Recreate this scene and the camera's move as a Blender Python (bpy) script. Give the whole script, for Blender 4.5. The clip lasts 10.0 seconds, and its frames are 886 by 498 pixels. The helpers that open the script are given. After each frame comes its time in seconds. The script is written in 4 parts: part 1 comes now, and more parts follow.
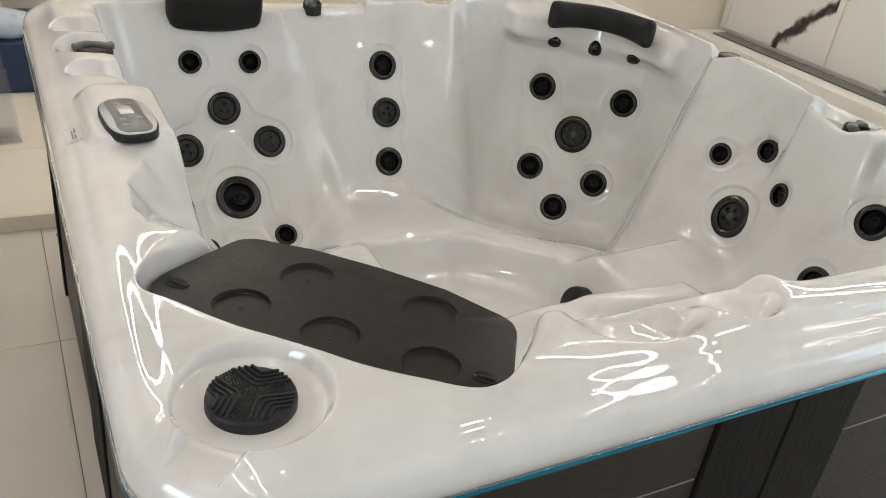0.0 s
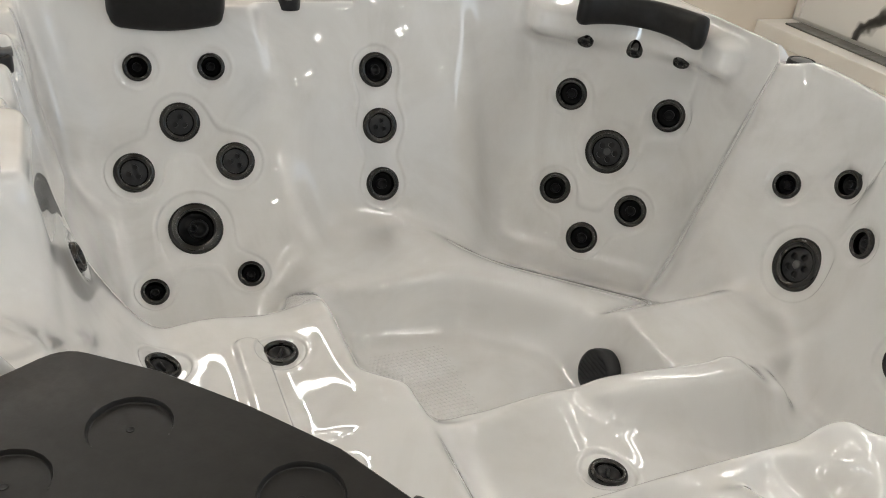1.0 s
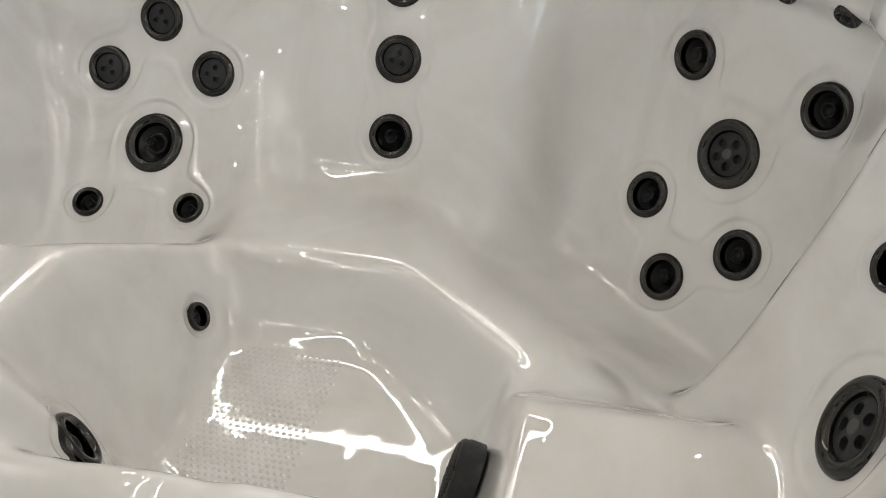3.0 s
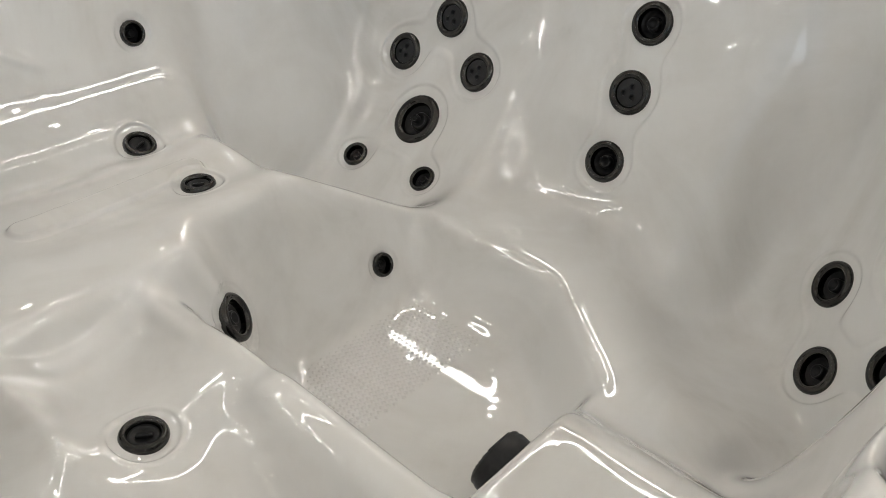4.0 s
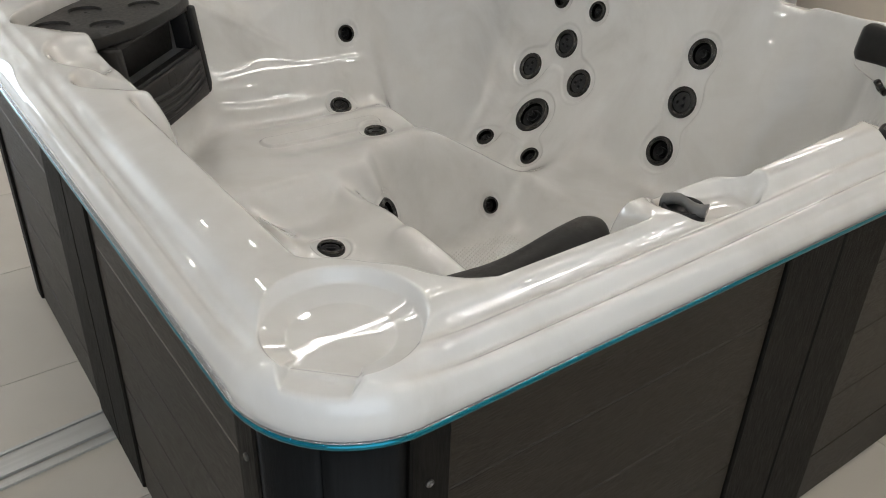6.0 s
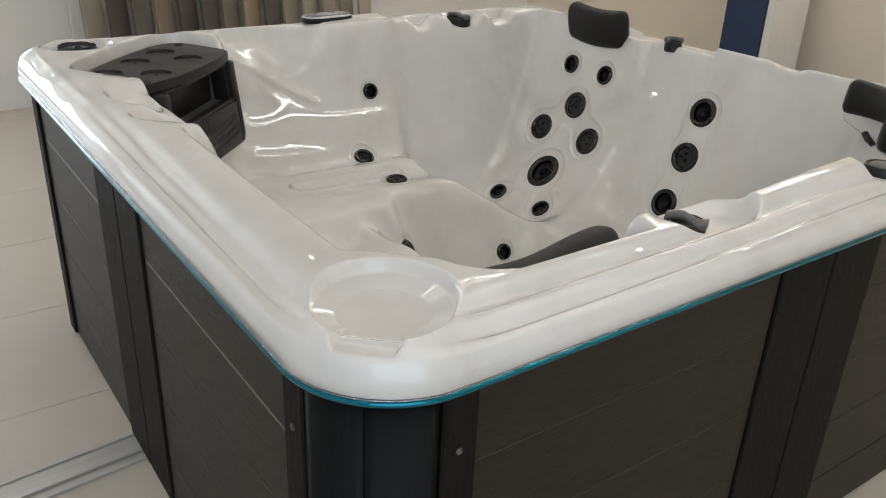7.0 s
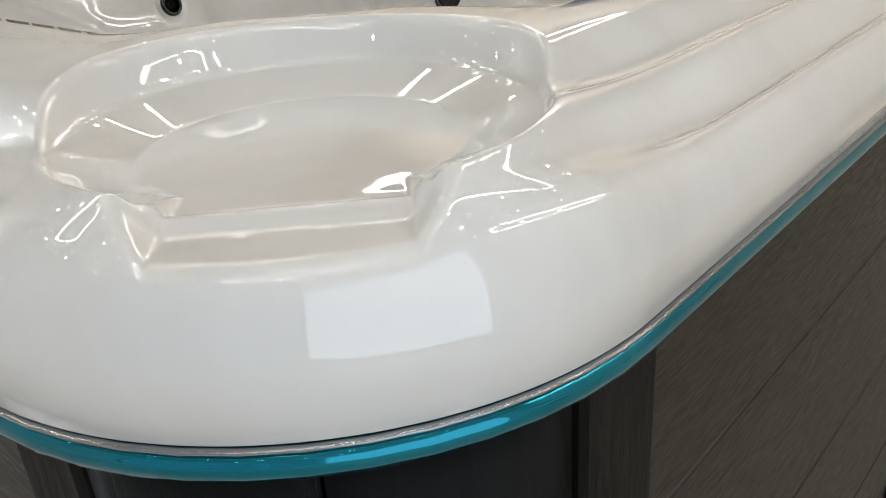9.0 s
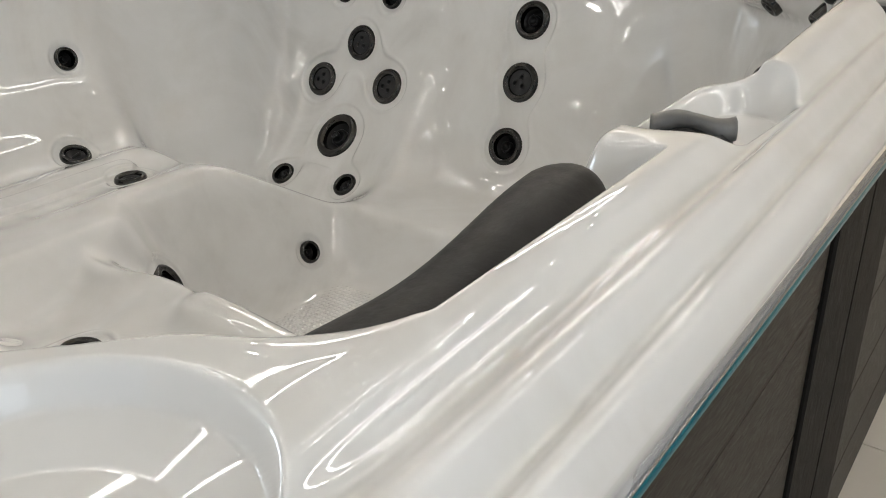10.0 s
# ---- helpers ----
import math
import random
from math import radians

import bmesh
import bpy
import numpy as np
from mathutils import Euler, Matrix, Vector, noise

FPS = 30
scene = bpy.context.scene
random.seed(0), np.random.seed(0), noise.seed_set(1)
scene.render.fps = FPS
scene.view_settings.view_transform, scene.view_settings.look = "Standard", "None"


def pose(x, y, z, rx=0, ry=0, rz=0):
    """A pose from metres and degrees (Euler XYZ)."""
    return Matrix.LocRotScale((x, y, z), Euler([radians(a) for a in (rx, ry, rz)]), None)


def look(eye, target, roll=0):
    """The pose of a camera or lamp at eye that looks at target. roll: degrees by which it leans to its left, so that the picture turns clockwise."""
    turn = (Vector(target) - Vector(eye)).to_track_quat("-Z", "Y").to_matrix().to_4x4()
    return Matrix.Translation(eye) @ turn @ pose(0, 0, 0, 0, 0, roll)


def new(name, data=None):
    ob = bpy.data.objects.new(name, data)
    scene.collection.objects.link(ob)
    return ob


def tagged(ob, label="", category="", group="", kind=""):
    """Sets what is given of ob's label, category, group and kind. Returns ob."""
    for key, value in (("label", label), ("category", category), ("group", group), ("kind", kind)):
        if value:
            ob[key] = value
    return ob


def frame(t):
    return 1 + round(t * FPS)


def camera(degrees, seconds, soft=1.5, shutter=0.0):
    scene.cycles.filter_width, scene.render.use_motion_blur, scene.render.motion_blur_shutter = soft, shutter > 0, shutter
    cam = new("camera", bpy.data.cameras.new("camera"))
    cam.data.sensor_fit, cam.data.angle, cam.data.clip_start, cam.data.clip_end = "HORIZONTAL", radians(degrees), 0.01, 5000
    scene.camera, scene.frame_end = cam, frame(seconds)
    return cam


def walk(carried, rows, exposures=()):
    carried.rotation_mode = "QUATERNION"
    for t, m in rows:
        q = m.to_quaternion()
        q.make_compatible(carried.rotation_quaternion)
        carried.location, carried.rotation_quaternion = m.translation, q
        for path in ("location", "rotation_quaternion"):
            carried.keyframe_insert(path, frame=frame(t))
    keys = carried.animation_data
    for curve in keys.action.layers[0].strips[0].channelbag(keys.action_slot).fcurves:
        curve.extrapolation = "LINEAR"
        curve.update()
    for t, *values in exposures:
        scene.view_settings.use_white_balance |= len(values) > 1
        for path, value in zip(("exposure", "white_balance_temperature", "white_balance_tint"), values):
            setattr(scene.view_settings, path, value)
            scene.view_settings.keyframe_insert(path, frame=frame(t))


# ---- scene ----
cam = camera(56.2, 10.0, soft=1.0)
PATH = [
    (0, (-1.109, -1.658, 1.593), (-0.226, -0.152, 0.616), 7.7),
    (0.5, (-0.918, -1.553, 1.56), (-0.17, 0.013, 0.567), 8.3),
    (1, (-0.729, -1.3, 1.519), (0.018, 0.25, 0.498), 6.5),
    (1.5, (-0.433, -1.104, 1.435), (0.114, 0.506, 0.383), 2.9),
    (2, (-0.095, -0.949, 1.368), (0.282, 0.68, 0.271), 2.4),
    (2.2, (-0.021, -0.885, 1.314), (0.309, 0.754, 0.216), 2.0),
    (3.3, (0.667, -0.83, 1.267), (0.107, 0.715, 0.127), 0.5),
    (3.5, (0.746, -0.782, 1.273), (0.07, 0.733, 0.156), 0.7),
    (4, (0.914, -0.812, 1.338), (-0.182, 0.435, 0.224), 1.2),
    (4.5, (1.157, -0.9, 1.426), (-0.173, 0.128, 0.342), 1.4),
    (5, (1.347, -1.033, 1.47), (-0.013, -0.018, 0.412), 1.5),
    (5.5, (1.495, -1.193, 1.507), (0.125, -0.171, 0.467), 0.7),
    (6, (1.634, -1.3, 1.509), (0.255, -0.273, 0.488), 1.9),
    (6.2, (1.684, -1.331, 1.507), (0.262, -0.293, 0.557), 2.3),
    (7.3, (1.762, -1.456, 1.425), (0.303, -0.373, 0.589), 2.1),
    (7.5, (1.726, -1.463, 1.383), (0.293, -0.347, 0.546), 1.9),
    (8, (1.51, -1.365, 1.218), (0.102, -0.212, 0.386), -0.4),
    (8.5, (1.273, -1.212, 1.053), (-0.092, -0.005, 0.228), -2.0),
    (9, (1.17, -1.118, 1.002), (-0.048, 0.216, 0.144), -4.1),
    (9.5, (1.145, -1.052, 1.038), (0.037, 0.371, 0.172), -2.2),
    (10, (1.177, -0.983, 1.143), (0.072, 0.432, 0.263), -2.2),
]
walk(cam, [(t, look(eye, target, roll)) for t, eye, target, roll in PATH], [(0, -0.62), (2.0, -0.68), (3.5, -0.57), (4.5, -0.88), (6.0, -0.95), (8.5, -0.80), (10.0, -0.80)])

# ---- light ----
world = bpy.data.worlds.new("world")
scene.world = world
world.use_nodes = True
world.node_tree.nodes["Background"].inputs[0].default_value = (0.75, 0.85, 1.0, 1)
world.node_tree.nodes["Background"].inputs[1].default_value = 0.15

CEIL = 3.0                       # ceiling height of the showroom
ROOM = (-3.7, 4.1, -4.6, 3.3)    # x0, x1, y0, y1 of the inner wall faces


def area_lamp(name, m, w, h, power, colour):
    d = bpy.data.lights.new(name, "AREA")
    d.shape, d.size, d.size_y, d.energy, d.color = "RECTANGLE", w, h, power, colour
    ob = new(name, d)
    ob.matrix_world = m
    return ob


# daylight through the shop windows in the south and east walls
area_lamp("window_daylight", look((2.2, -4.62, 1.5), (2.2, 0, 1.5)), 3.7, 2.84, 26, (0.80, 0.90, 1.0))
area_lamp("window_daylight", look((4.12, -2.78, 1.5), (0, -2.78, 1.5)), 3.52, 2.84, 105, (0.78, 0.89, 1.0))
area_lamp("window_daylight", look((-8.32, -2.7, 1.55), (0, -2.7, 1.55)), 2.9, 2.4, 240, (0.78, 0.89, 1.0))
LED_POWER = 35.0
SPOT_POWER = 120.0
# looped lights: centre, width, length, width of the diffuser
# the last two have no known source; added to brighten north and east walls
LED_LOOPS = [(-1.25, -0.6, 0.56, 3.9, 0.024), (1.45, -0.6, 0.56, 3.9, 0.024), (-1.4, 2.75, 3.2, 0.5, 0.055), (3.35, 1.3, 0.4, 3.2, 0.045)]
LED_SPOTS = [(-2.6 + 0.75 * i, y) for y in (-4.2, -3.4, -2.5, -1.55, -0.6, 0.35, 1.3) for i in range(9) if y < -1.3 or not 1 < i < 6]
# extra row with no known source, added to wash the north wall
LED_SPOTS += [(-3.0 + 0.75 * i, 2.45) for i in range(9)]
LED_SPOTS += [(-4.3 - 0.6 * i, -1.5 - 0.7 * j) for i in range(7) for j in range(4)]


# ---- materials ----
def mat(name, colour, rough=0.5, metal=0.0, coat=0.0, spec=0.5):
    m = bpy.data.materials.new(name)
    m.use_nodes = True
    p = m.node_tree.nodes["Principled BSDF"]
    p.inputs["Base Color"].default_value = (*colour, 1)
    p.inputs["Roughness"].default_value = rough
    p.inputs["Metallic"].default_value = metal
    p.inputs["Coat Weight"].default_value = coat
    p.inputs["Coat Roughness"].default_value = 0.02
    p.inputs["Specular IOR Level"].default_value = spec
    return m


def node(m, kind, **inputs):
    n = m.node_tree.nodes.new(kind)
    for k, v in inputs.items():
        n.inputs[k.replace("_", " ")].default_value = v
    return n


def link(m, a, b):
    m.node_tree.links.new(a, b)


def coords(m, scale=(1, 1, 1), rot=(0, 0, 0)):
    tc = node(m, "ShaderNodeTexCoord")
    mp = node(m, "ShaderNodeMapping")
    mp.inputs["Scale"].default_value = scale
    mp.inputs["Rotation"].default_value = rot
    link(m, tc.outputs["Object"], mp.inputs["Vector"])
    return mp.outputs["Vector"]


def ramp(m, fac, stops):
    r = node(m, "ShaderNodeValToRGB")
    e = r.color_ramp.elements
    while len(e) < len(stops):
        e.new(0.5)
    for el, (pos, col) in zip(e, stops):
        el.position, el.color = pos, (*col, 1)
    link(m, fac, r.inputs["Fac"])
    return r.outputs["Color"]


def noise_tex(m, vec, scale, detail=4.0, rough=0.55, dist=0.0):
    n = node(m, "ShaderNodeTexNoise", Scale=scale, Detail=detail, Roughness=rough, Distortion=dist)
    link(m, vec, n.inputs["Vector"])
    return n.outputs["Fac"]


def bump(m, height, strength, distance=0.001):
    b = node(m, "ShaderNodeBump", Strength=strength, Distance=distance)
    link(m, height, b.inputs["Height"])
    link(m, b.outputs["Normal"], m.node_tree.nodes["Principled BSDF"].inputs["Normal"])


def base(m, colour_socket):
    link(m, colour_socket, m.node_tree.nodes["Principled BSDF"].inputs["Base Color"])


def speckled(name, c0, c1, scale, rough, rough1=None, bump_s=0.0, stretch=(1, 1, 1), **kw):
    """A material that drifts between two colours by noise, with fine relief."""
    m = mat(name, c0, rough, **kw)
    v = coords(m, stretch)
    f = noise_tex(m, v, scale)
    base(m, ramp(m, f, [(0.3, c0), (0.7, c1)]))
    p = m.node_tree.nodes["Principled BSDF"]
    if rough1 is not None:
        r = ramp(m, noise_tex(m, v, scale * 2.3), [(0.3, (rough,) * 3), (0.7, (rough1,) * 3)])
        link(m, r, p.inputs["Roughness"])
    if bump_s:
        bump(m, noise_tex(m, v, scale * 6), bump_s)
    return m


def acrylic():
    m = mat("white_marbled_acrylic", (0.6, 0.59, 0.57), 0.02, coat=1.0, spec=0.6)
    v = coords(m, (1.0, 1.0, 0.8), (0.3, 0.2, 0.6))
    w = noise_tex(m, v, 2.6, 6.0, 0.6, 1.2)
    w2 = noise_tex(m, v, 9.0, 5.0, 0.6, 0.8)
    mix = node(m, "ShaderNodeMath")
    mix.operation = "MULTIPLY_ADD"
    link(m, w2, mix.inputs[0])
    mix.inputs[1].default_value = 0.3
    link(m, w, mix.inputs[2])
    base(m, ramp(m, mix.outputs[0], [(0.40, (0.625, 0.610, 0.585)), (0.58, (0.715, 0.702, 0.680)), (0.75, (0.765, 0.757, 0.742))]))
    bump(m, noise_tex(m, coords(m), 6.5, 2.6, 0.42), 0.14, 0.01)
    return m


def wood_plank(name, c0, c1, grain, rough=0.45, spec=0.32):
    m = mat(name, c0, rough, spec=spec)
    v = coords(m, grain)
    f = noise_tex(m, v, 9.0, 8.0, 0.65, 0.6)
    base(m, ramp(m, f, [(0.32, c0), (0.68, c1)]))
    f2 = noise_tex(m, v, 26.0, 6.0, 0.7)
    bump(m, f2, 0.55, 0.0015)
    link(m, ramp(m, f2, [(0.3, (rough - 0.12,) * 3), (0.7, (rough + 0.13,) * 3)]), m.node_tree.nodes["Principled BSDF"].inputs["Roughness"])
    return m


ACRYLIC = acrylic()
CHROME = mat("dark_chrome", (0.060, 0.0585, 0.057), 0.03, 1.0)
JETFACE = speckled("jet_plastic", (0.006, 0.006, 0.0063), (0.010, 0.010, 0.0104), 120, 0.30, 0.38, spec=0.25)
FACE_GREY = speckled("jet_face", (0.022, 0.0223, 0.0235), (0.030, 0.0304, 0.0316), 120, 0.34, 0.44, spec=0.25)
JETHOLE = mat("jet_hole", (0.004, 0.004, 0.004), 0.6)
GREY_PLASTIC = speckled("grey_plastic", (0.10, 0.10, 0.098), (0.135, 0.134, 0.131), 60, 0.34, 0.45, 0.1)
BLACK_PLASTIC = speckled("black_plastic", (0.012, 0.012, 0.013), (0.02, 0.02, 0.021), 80, 0.35, 0.5, 0.1, spec=0.32)
LID_PLASTIC = speckled("lid_plastic", (0.012, 0.0108, 0.0100), (0.018, 0.0165, 0.0154), 40, 0.36, 0.48, 0.12, spec=0.32)
FOAM = speckled("pillow_foam", (0.008, 0.0076, 0.0074), (0.013, 0.0124, 0.012), 50, 0.42, 0.52, 0.2, spec=0.3)
BLUE_TRIM = mat("blue_film", (0.0, 0.19, 0.27), 0.07, 0.8, coat=0.3)
STEEL_TRIM = mat("steel_trim", (0.35, 0.36, 0.37), 0.22, 1.0)
PLANK = wood_plank("brown_grey_plank", (0.0110, 0.0078, 0.0050), (0.0220, 0.0162, 0.0106), (2.2, 2.2, 16.0))
POST = wood_plank("dark_post_board", (0.004, 0.0033, 0.0027), (0.0105, 0.0088, 0.0072), (9.0, 9.0, 0.9), 0.6, 0.14)
COLUMN = wood_plank("black_corner_column", (0.0018, 0.0021, 0.0024), (0.0042, 0.0048, 0.0055), (9.0, 9.0, 0.5), 0.45, 0.16)
SCREW = mat("screw_steel", (0.17, 0.165, 0.155), 0.35, 1.0)


def part(name, bm, material, parent=None, label="", smooth=True):
    me = bpy.data.meshes.new(name)
    bm.to_mesh(me)
    bm.free()
    me.materials.append(material)
    if smooth:
        me.shade_smooth()
    ob = new(name, me)
    ob.parent = parent
    if label:
        tagged(ob, label)
    return ob


def thing(name, label, category, m=None, group="", kind=""):
    ob = new(name)
    ob.empty_display_size = 0.05
    if m is not None:
        ob.matrix_world = m
    return tagged(ob, label, category, group, kind)


def box(bm, x0, x1, y0, y1, z0, z1, bev=0.0, seg=2):
    vs = bmesh.ops.create_cube(bm, size=1.0)["verts"]
    bmesh.ops.scale(bm, vec=(x1 - x0, y1 - y0, z1 - z0), verts=vs)
    bmesh.ops.translate(bm, vec=((x0 + x1) / 2, (y0 + y1) / 2, (z0 + z1) / 2), verts=vs)
    if bev:
        es = list({e for v in vs for e in v.link_edges})
        bmesh.ops.bevel(bm, geom=es, offset=bev, segments=seg, affect="EDGES", profile=0.5)
    return bm


def lathe(bm, profile, n=32, m=None):
    """Turns (r, z) pairs about z; r = 0 closes with a tip."""
    rings = []
    for r, z in profile:
        if r < 1e-6:
            rings.append([bm.verts.new((0, 0, z))])
        else:
            rings.append([bm.verts.new((r * math.cos(2 * math.pi * i / n), r * math.sin(2 * math.pi * i / n), z)) for i in range(n)])
    for a, b in zip(rings, rings[1:]):
        for i in range(n):
            j = (i + 1) % n
            if len(a) == 1:
                bm.faces.new((a[0], b[i], b[j])) if len(b) > 1 else None
            elif len(b) == 1:
                bm.faces.new((a[i], b[0], a[j]))
            else:
                bm.faces.new((a[i], b[i], b[j], a[j]))
    if m is not None:
        bmesh.ops.transform(bm, matrix=m, verts=[v for r in rings for v in r])
    return bm


def prism(bm, outline, z0, z1, bev=0.0, seg=2):
    """An upright slab with the given outline (counter-clockwise)."""
    lo = [bm.verts.new((x, y, z0)) for x, y in outline]
    hi = [bm.verts.new((x, y, z1)) for x, y in outline]
    n = len(outline)
    top, bot = bm.faces.new(hi), bm.faces.new(lo[::-1])
    for i in range(n):
        bm.faces.new((lo[i], lo[(i + 1) % n], hi[(i + 1) % n], hi[i]))
    if bev:
        bmesh.ops.bevel(bm, geom=list(top.edges), offset=bev, segments=seg, affect="EDGES", profile=0.5)
    return bm


# ---- the shell of the hot tub ----
S = 1.05          # half of the tub's width
RC = 0.172         # plan radius of its corners
STRIP = 0.842     # height of the rim's lower edge


def smax(a, b, k):
    h = np.clip(0.5 + 0.5 * (a - b) / k, 0, 1)
    return b + (a - b) * h + k * h * (1 - h)


def smin(a, b, k):
    return -smax(-a, -b, k)


def step(a, b, x):
    t = np.clip((x - a) / (b - a), 0, 1)
    return t * t * (3 - 2 * t)


def curve(x, xs, zs):
    """Smooth run through a few heights."""
    i = np.clip(np.searchsorted(xs, x) - 1, 0, len(xs) - 2)
    xs, zs = np.asarray(xs), np.asarray(zs)
    t = np.clip((x - xs[i]) / (xs[i + 1] - xs[i]), 0, 1)
    return zs[i] + (zs[i + 1] - zs[i]) * t * t * (3 - 2 * t)


def bell(x, w):
    return np.exp(-(x / w) ** 2)


def seat_map(x, y):
    """Heights of the seats, platforms and the foot well, without the walls."""
    edge = smax(y - 0.415, 0.65 * x + 0.76 * y - 0.413, 0.05)
    z = 0.318 - 0.13 * step(0.03, 0.34, edge) * step(0.10, 0.35, x) - 0.12 * step(-0.22, -0.36, x) + 0 * y
    # calf platform of the long seat, with a rounded rib between two troughs
    plat = 0.513 - 0.022 * (bell(x + 0.442, 0.07) + bell(x + 0.664, 0.06)) * step(-0.45, -0.3, y)
    plat = smin(plat, 0.515 - (0.66 + 1.2 * step(-0.31, -0.44, x)) * (y - 0.108), 0.03)
    plat = smin(plat, 0.513 - 3.5 * (x + 0.230), 0.03)
    z = smax(z, plat, 0.05)
    # seat of the second lounger: two leg troughs, thigh pads, a deep seat
    prof = curve(x, [-0.34, -0.20, 0.04, 0.11, 0.58, 0.70], [0.42, 0.412, 0.452, 0.442, 0.285, 0.285])
    ridge = 0.045 * np.maximum(0, 1 - np.abs(y + 0.565) / 0.055) ** 1.5 * (1 - step(-0.1, 0.11, x)) * step(-0.36, -0.31, x)
    cup = 0.5 * (np.maximum(0, np.abs(np.abs(y + 0.562) - 0.115) - 0.02)) ** 1.3 * (1 - step(0.10, 0.18, x))
    lounge = smin(prof + ridge + cup, 0.52 - 3.0 * (y + 0.27), 0.03)
    z = smax(z, lounge, 0.03)
    # divider between that seat and the foot well
    top = curve(x, [-0.30, -0.10, 0.07, 0.14, 0.47, 0.60, 0.70], [0.508, 0.492, 0.486, 0.518, 0.492, 0.42, 0.30])
    wide = 0.004 + 0.030 * step(0.06, 0.14, x)
    yc = -0.298 + 0.008 * step(0.0, 0.15, x)
    div = top - 2.1 * np.clip(yc - wide - y, 0, 1) - 3.4 * np.clip(y - yc - wide, 0, 1)
    z = smax(z, smin(div, top, 0.05), 0.03)
    # raised seat beside the foot well
    blk = smin(0.392 + 0.02 * step(0.5, 0.75, x) + 0 * y, 0.392 - 1.6 * (y - 0.065 + 0.02 * (x - 0.42)), 0.07)
    blk = smin(blk, 0.392 + 4.5 * (x - 0.392), 0.05)
    blk = smin(blk, 0.392 + 3.5 * (y + 0.250), 0.05)
    z = smax(z, blk, 0.06)
    # foot well
    w = smax(0.165 + 0 * x, 0.165 - 3.0 * (x + 0.194), 0.03)
    w = smax(w, 0.165 + 2.0 * (y - 0.338), 0.04)
    w = smax(w, 0.165 + 2.0 * (0.65 * x + 0.76 * y - 0.336), 0.05)
    w = smax(w, 0.165 + 3.2 * (x - 0.352), 0.03)
    w = smax(w, 0.165 + 3.3 * (-y - 0.165), 0.03)
    # slanted facet with the foot jets in the well's front corner
    w = smax(w, 0.165 + 2.6 * (-0.62 * x - 0.78 * y - 0.157), 0.02)
    return smin(z, w, 0.016)


def wall_map(x, y):
    """Heights of the seat backs and side walls."""
    r2 = math.sqrt(0.5)
    d, s = (x + y) * r2, (y - x) * r2
    # reclining back of the long seat
    a = smax(0.784 + 3.2 * (y - 0.876), 0.381 + 0.16 * np.maximum(0, x + 0.54) + 1.75 * (y - 0.700), 0.05)
    a = smax(a, 0.297 + 0.10 * (x + 0.63) + 0.80 * (y - 0.567), 0.03)
    a = smax(a, 0.93 - 5.0 * (x + 0.80), 0.10)
    a = smax(a, 0.30 + 7.0 * (x + 0.272), 0.10)
    # narrow middle seat
    b = 0.601 + 2.45 * (y - 0.825)
    b = smax(b, 0.40 - 5.0 * (x + 0.197), 0.14)
    b = smax(b, 0.40 + 4.0 * (x - 0.303), 0.14)
    # corner seat
    c = smax(0.645 + 6.0 * (d - 1.030), smin(0.360 + 1.62 * (d - 0.922), 0.360 + 2.4 * (d - 0.922), 0.02), 0.03)
    c = smax(c, 0.30 + 4.0 * (s - 0.265), 0.14)
    c = smax(c, 0.40 + 4.9 * (-s - 0.352), 0.14)
    # raised side seat
    e = 0.507 + 2.65 * (x - 0.839 + 1.3 * (y + 0.075) ** 2)
    e = smax(e, 0.93 + 20.0 * (x - 0.936), 0.03)
    e = smax(e, 0.55 + 5.0 * (y - 0.215), 0.12)
    e = smax(e, 0.55 + 9.0 * (-y - 0.222), 0.10)
    # back of the second lounger
    p = smax(0.600 + 2.2 * (x - 0.80), 0.93 + 9 * (x - 0.950), 0.04)
    p = smax(p, 0.70 + 9.0 * (y + 0.428), 0.08)
    p = smax(p, 0.93 - 4.0 * (y + 0.895), 0.06)
    # what stands proud between the seats
    g = smax(0.93 + 3.2 * (y - 0.905), 0.36 + 1.7 * (y - 0.660), 0.05)
    g = smax(g, 0.295 + 0.8 * (y - 0.562), 0.08)
    g = smax(g, 0.93 + 4.0 * (d - 1.045), 0.08)
    g = smax(g, smax(0.93 + 5.0 * (x - 0.874), 0.56 + 2.5 * (x - 0.80), 0.05), 0.06)
    # the filter's bay across the corner
    q = 0.60 + 9.0 * (-(x + y) * r2 - 0.848)
    out = smin(g, a, 0.11)
    out = smin(out, b, 0.10)
    out = smin(out, c, 0.15)
    out = smin(out, e, 0.24)
    out = smin(out, p, 0.07)
    out = smax(out, 0.93 + 9.0 * (x - 0.943), 0.03)
    out = smax(out, 0.93 + 5.0 * (y - 0.960), 0.06)
    out = smax(out, 0.93 + 9.0 * ((x - y) * r2 - 1.160), 0.025)
    # narrow deck along the side seat, up to the valve
    out = smax(out, 0.93 + 20.0 * (x - 0.928) - 40.0 * np.maximum(0, np.abs(y + 0.05) - 0.27), 0.02)
    f = np.clip((y + 0.300) / 0.105, 0, 1)
    out = smax(out, smin(0.925 - 8.0 * (np.hypot(x - 0.926 - 0.013 * f, y + 0.300 - 0.105 * f) - 0.060), 0.94 + 0 * x, 0.02), 0.03)
    # slot behind the second lounger's pillow
    out = smin(out, smax(p, 0.93 + 9.0 * smax(x - 0.941, -0.738 - y, 0.06), 0.02), 0.02)
    # left and front walls, and the slanted front of the filter's bay
    arm = step(0.15, 0.26, y)
    out = smax(out, 0.70 - 9.2 * (x + 0.793 + 0.039 * arm), 0.06)
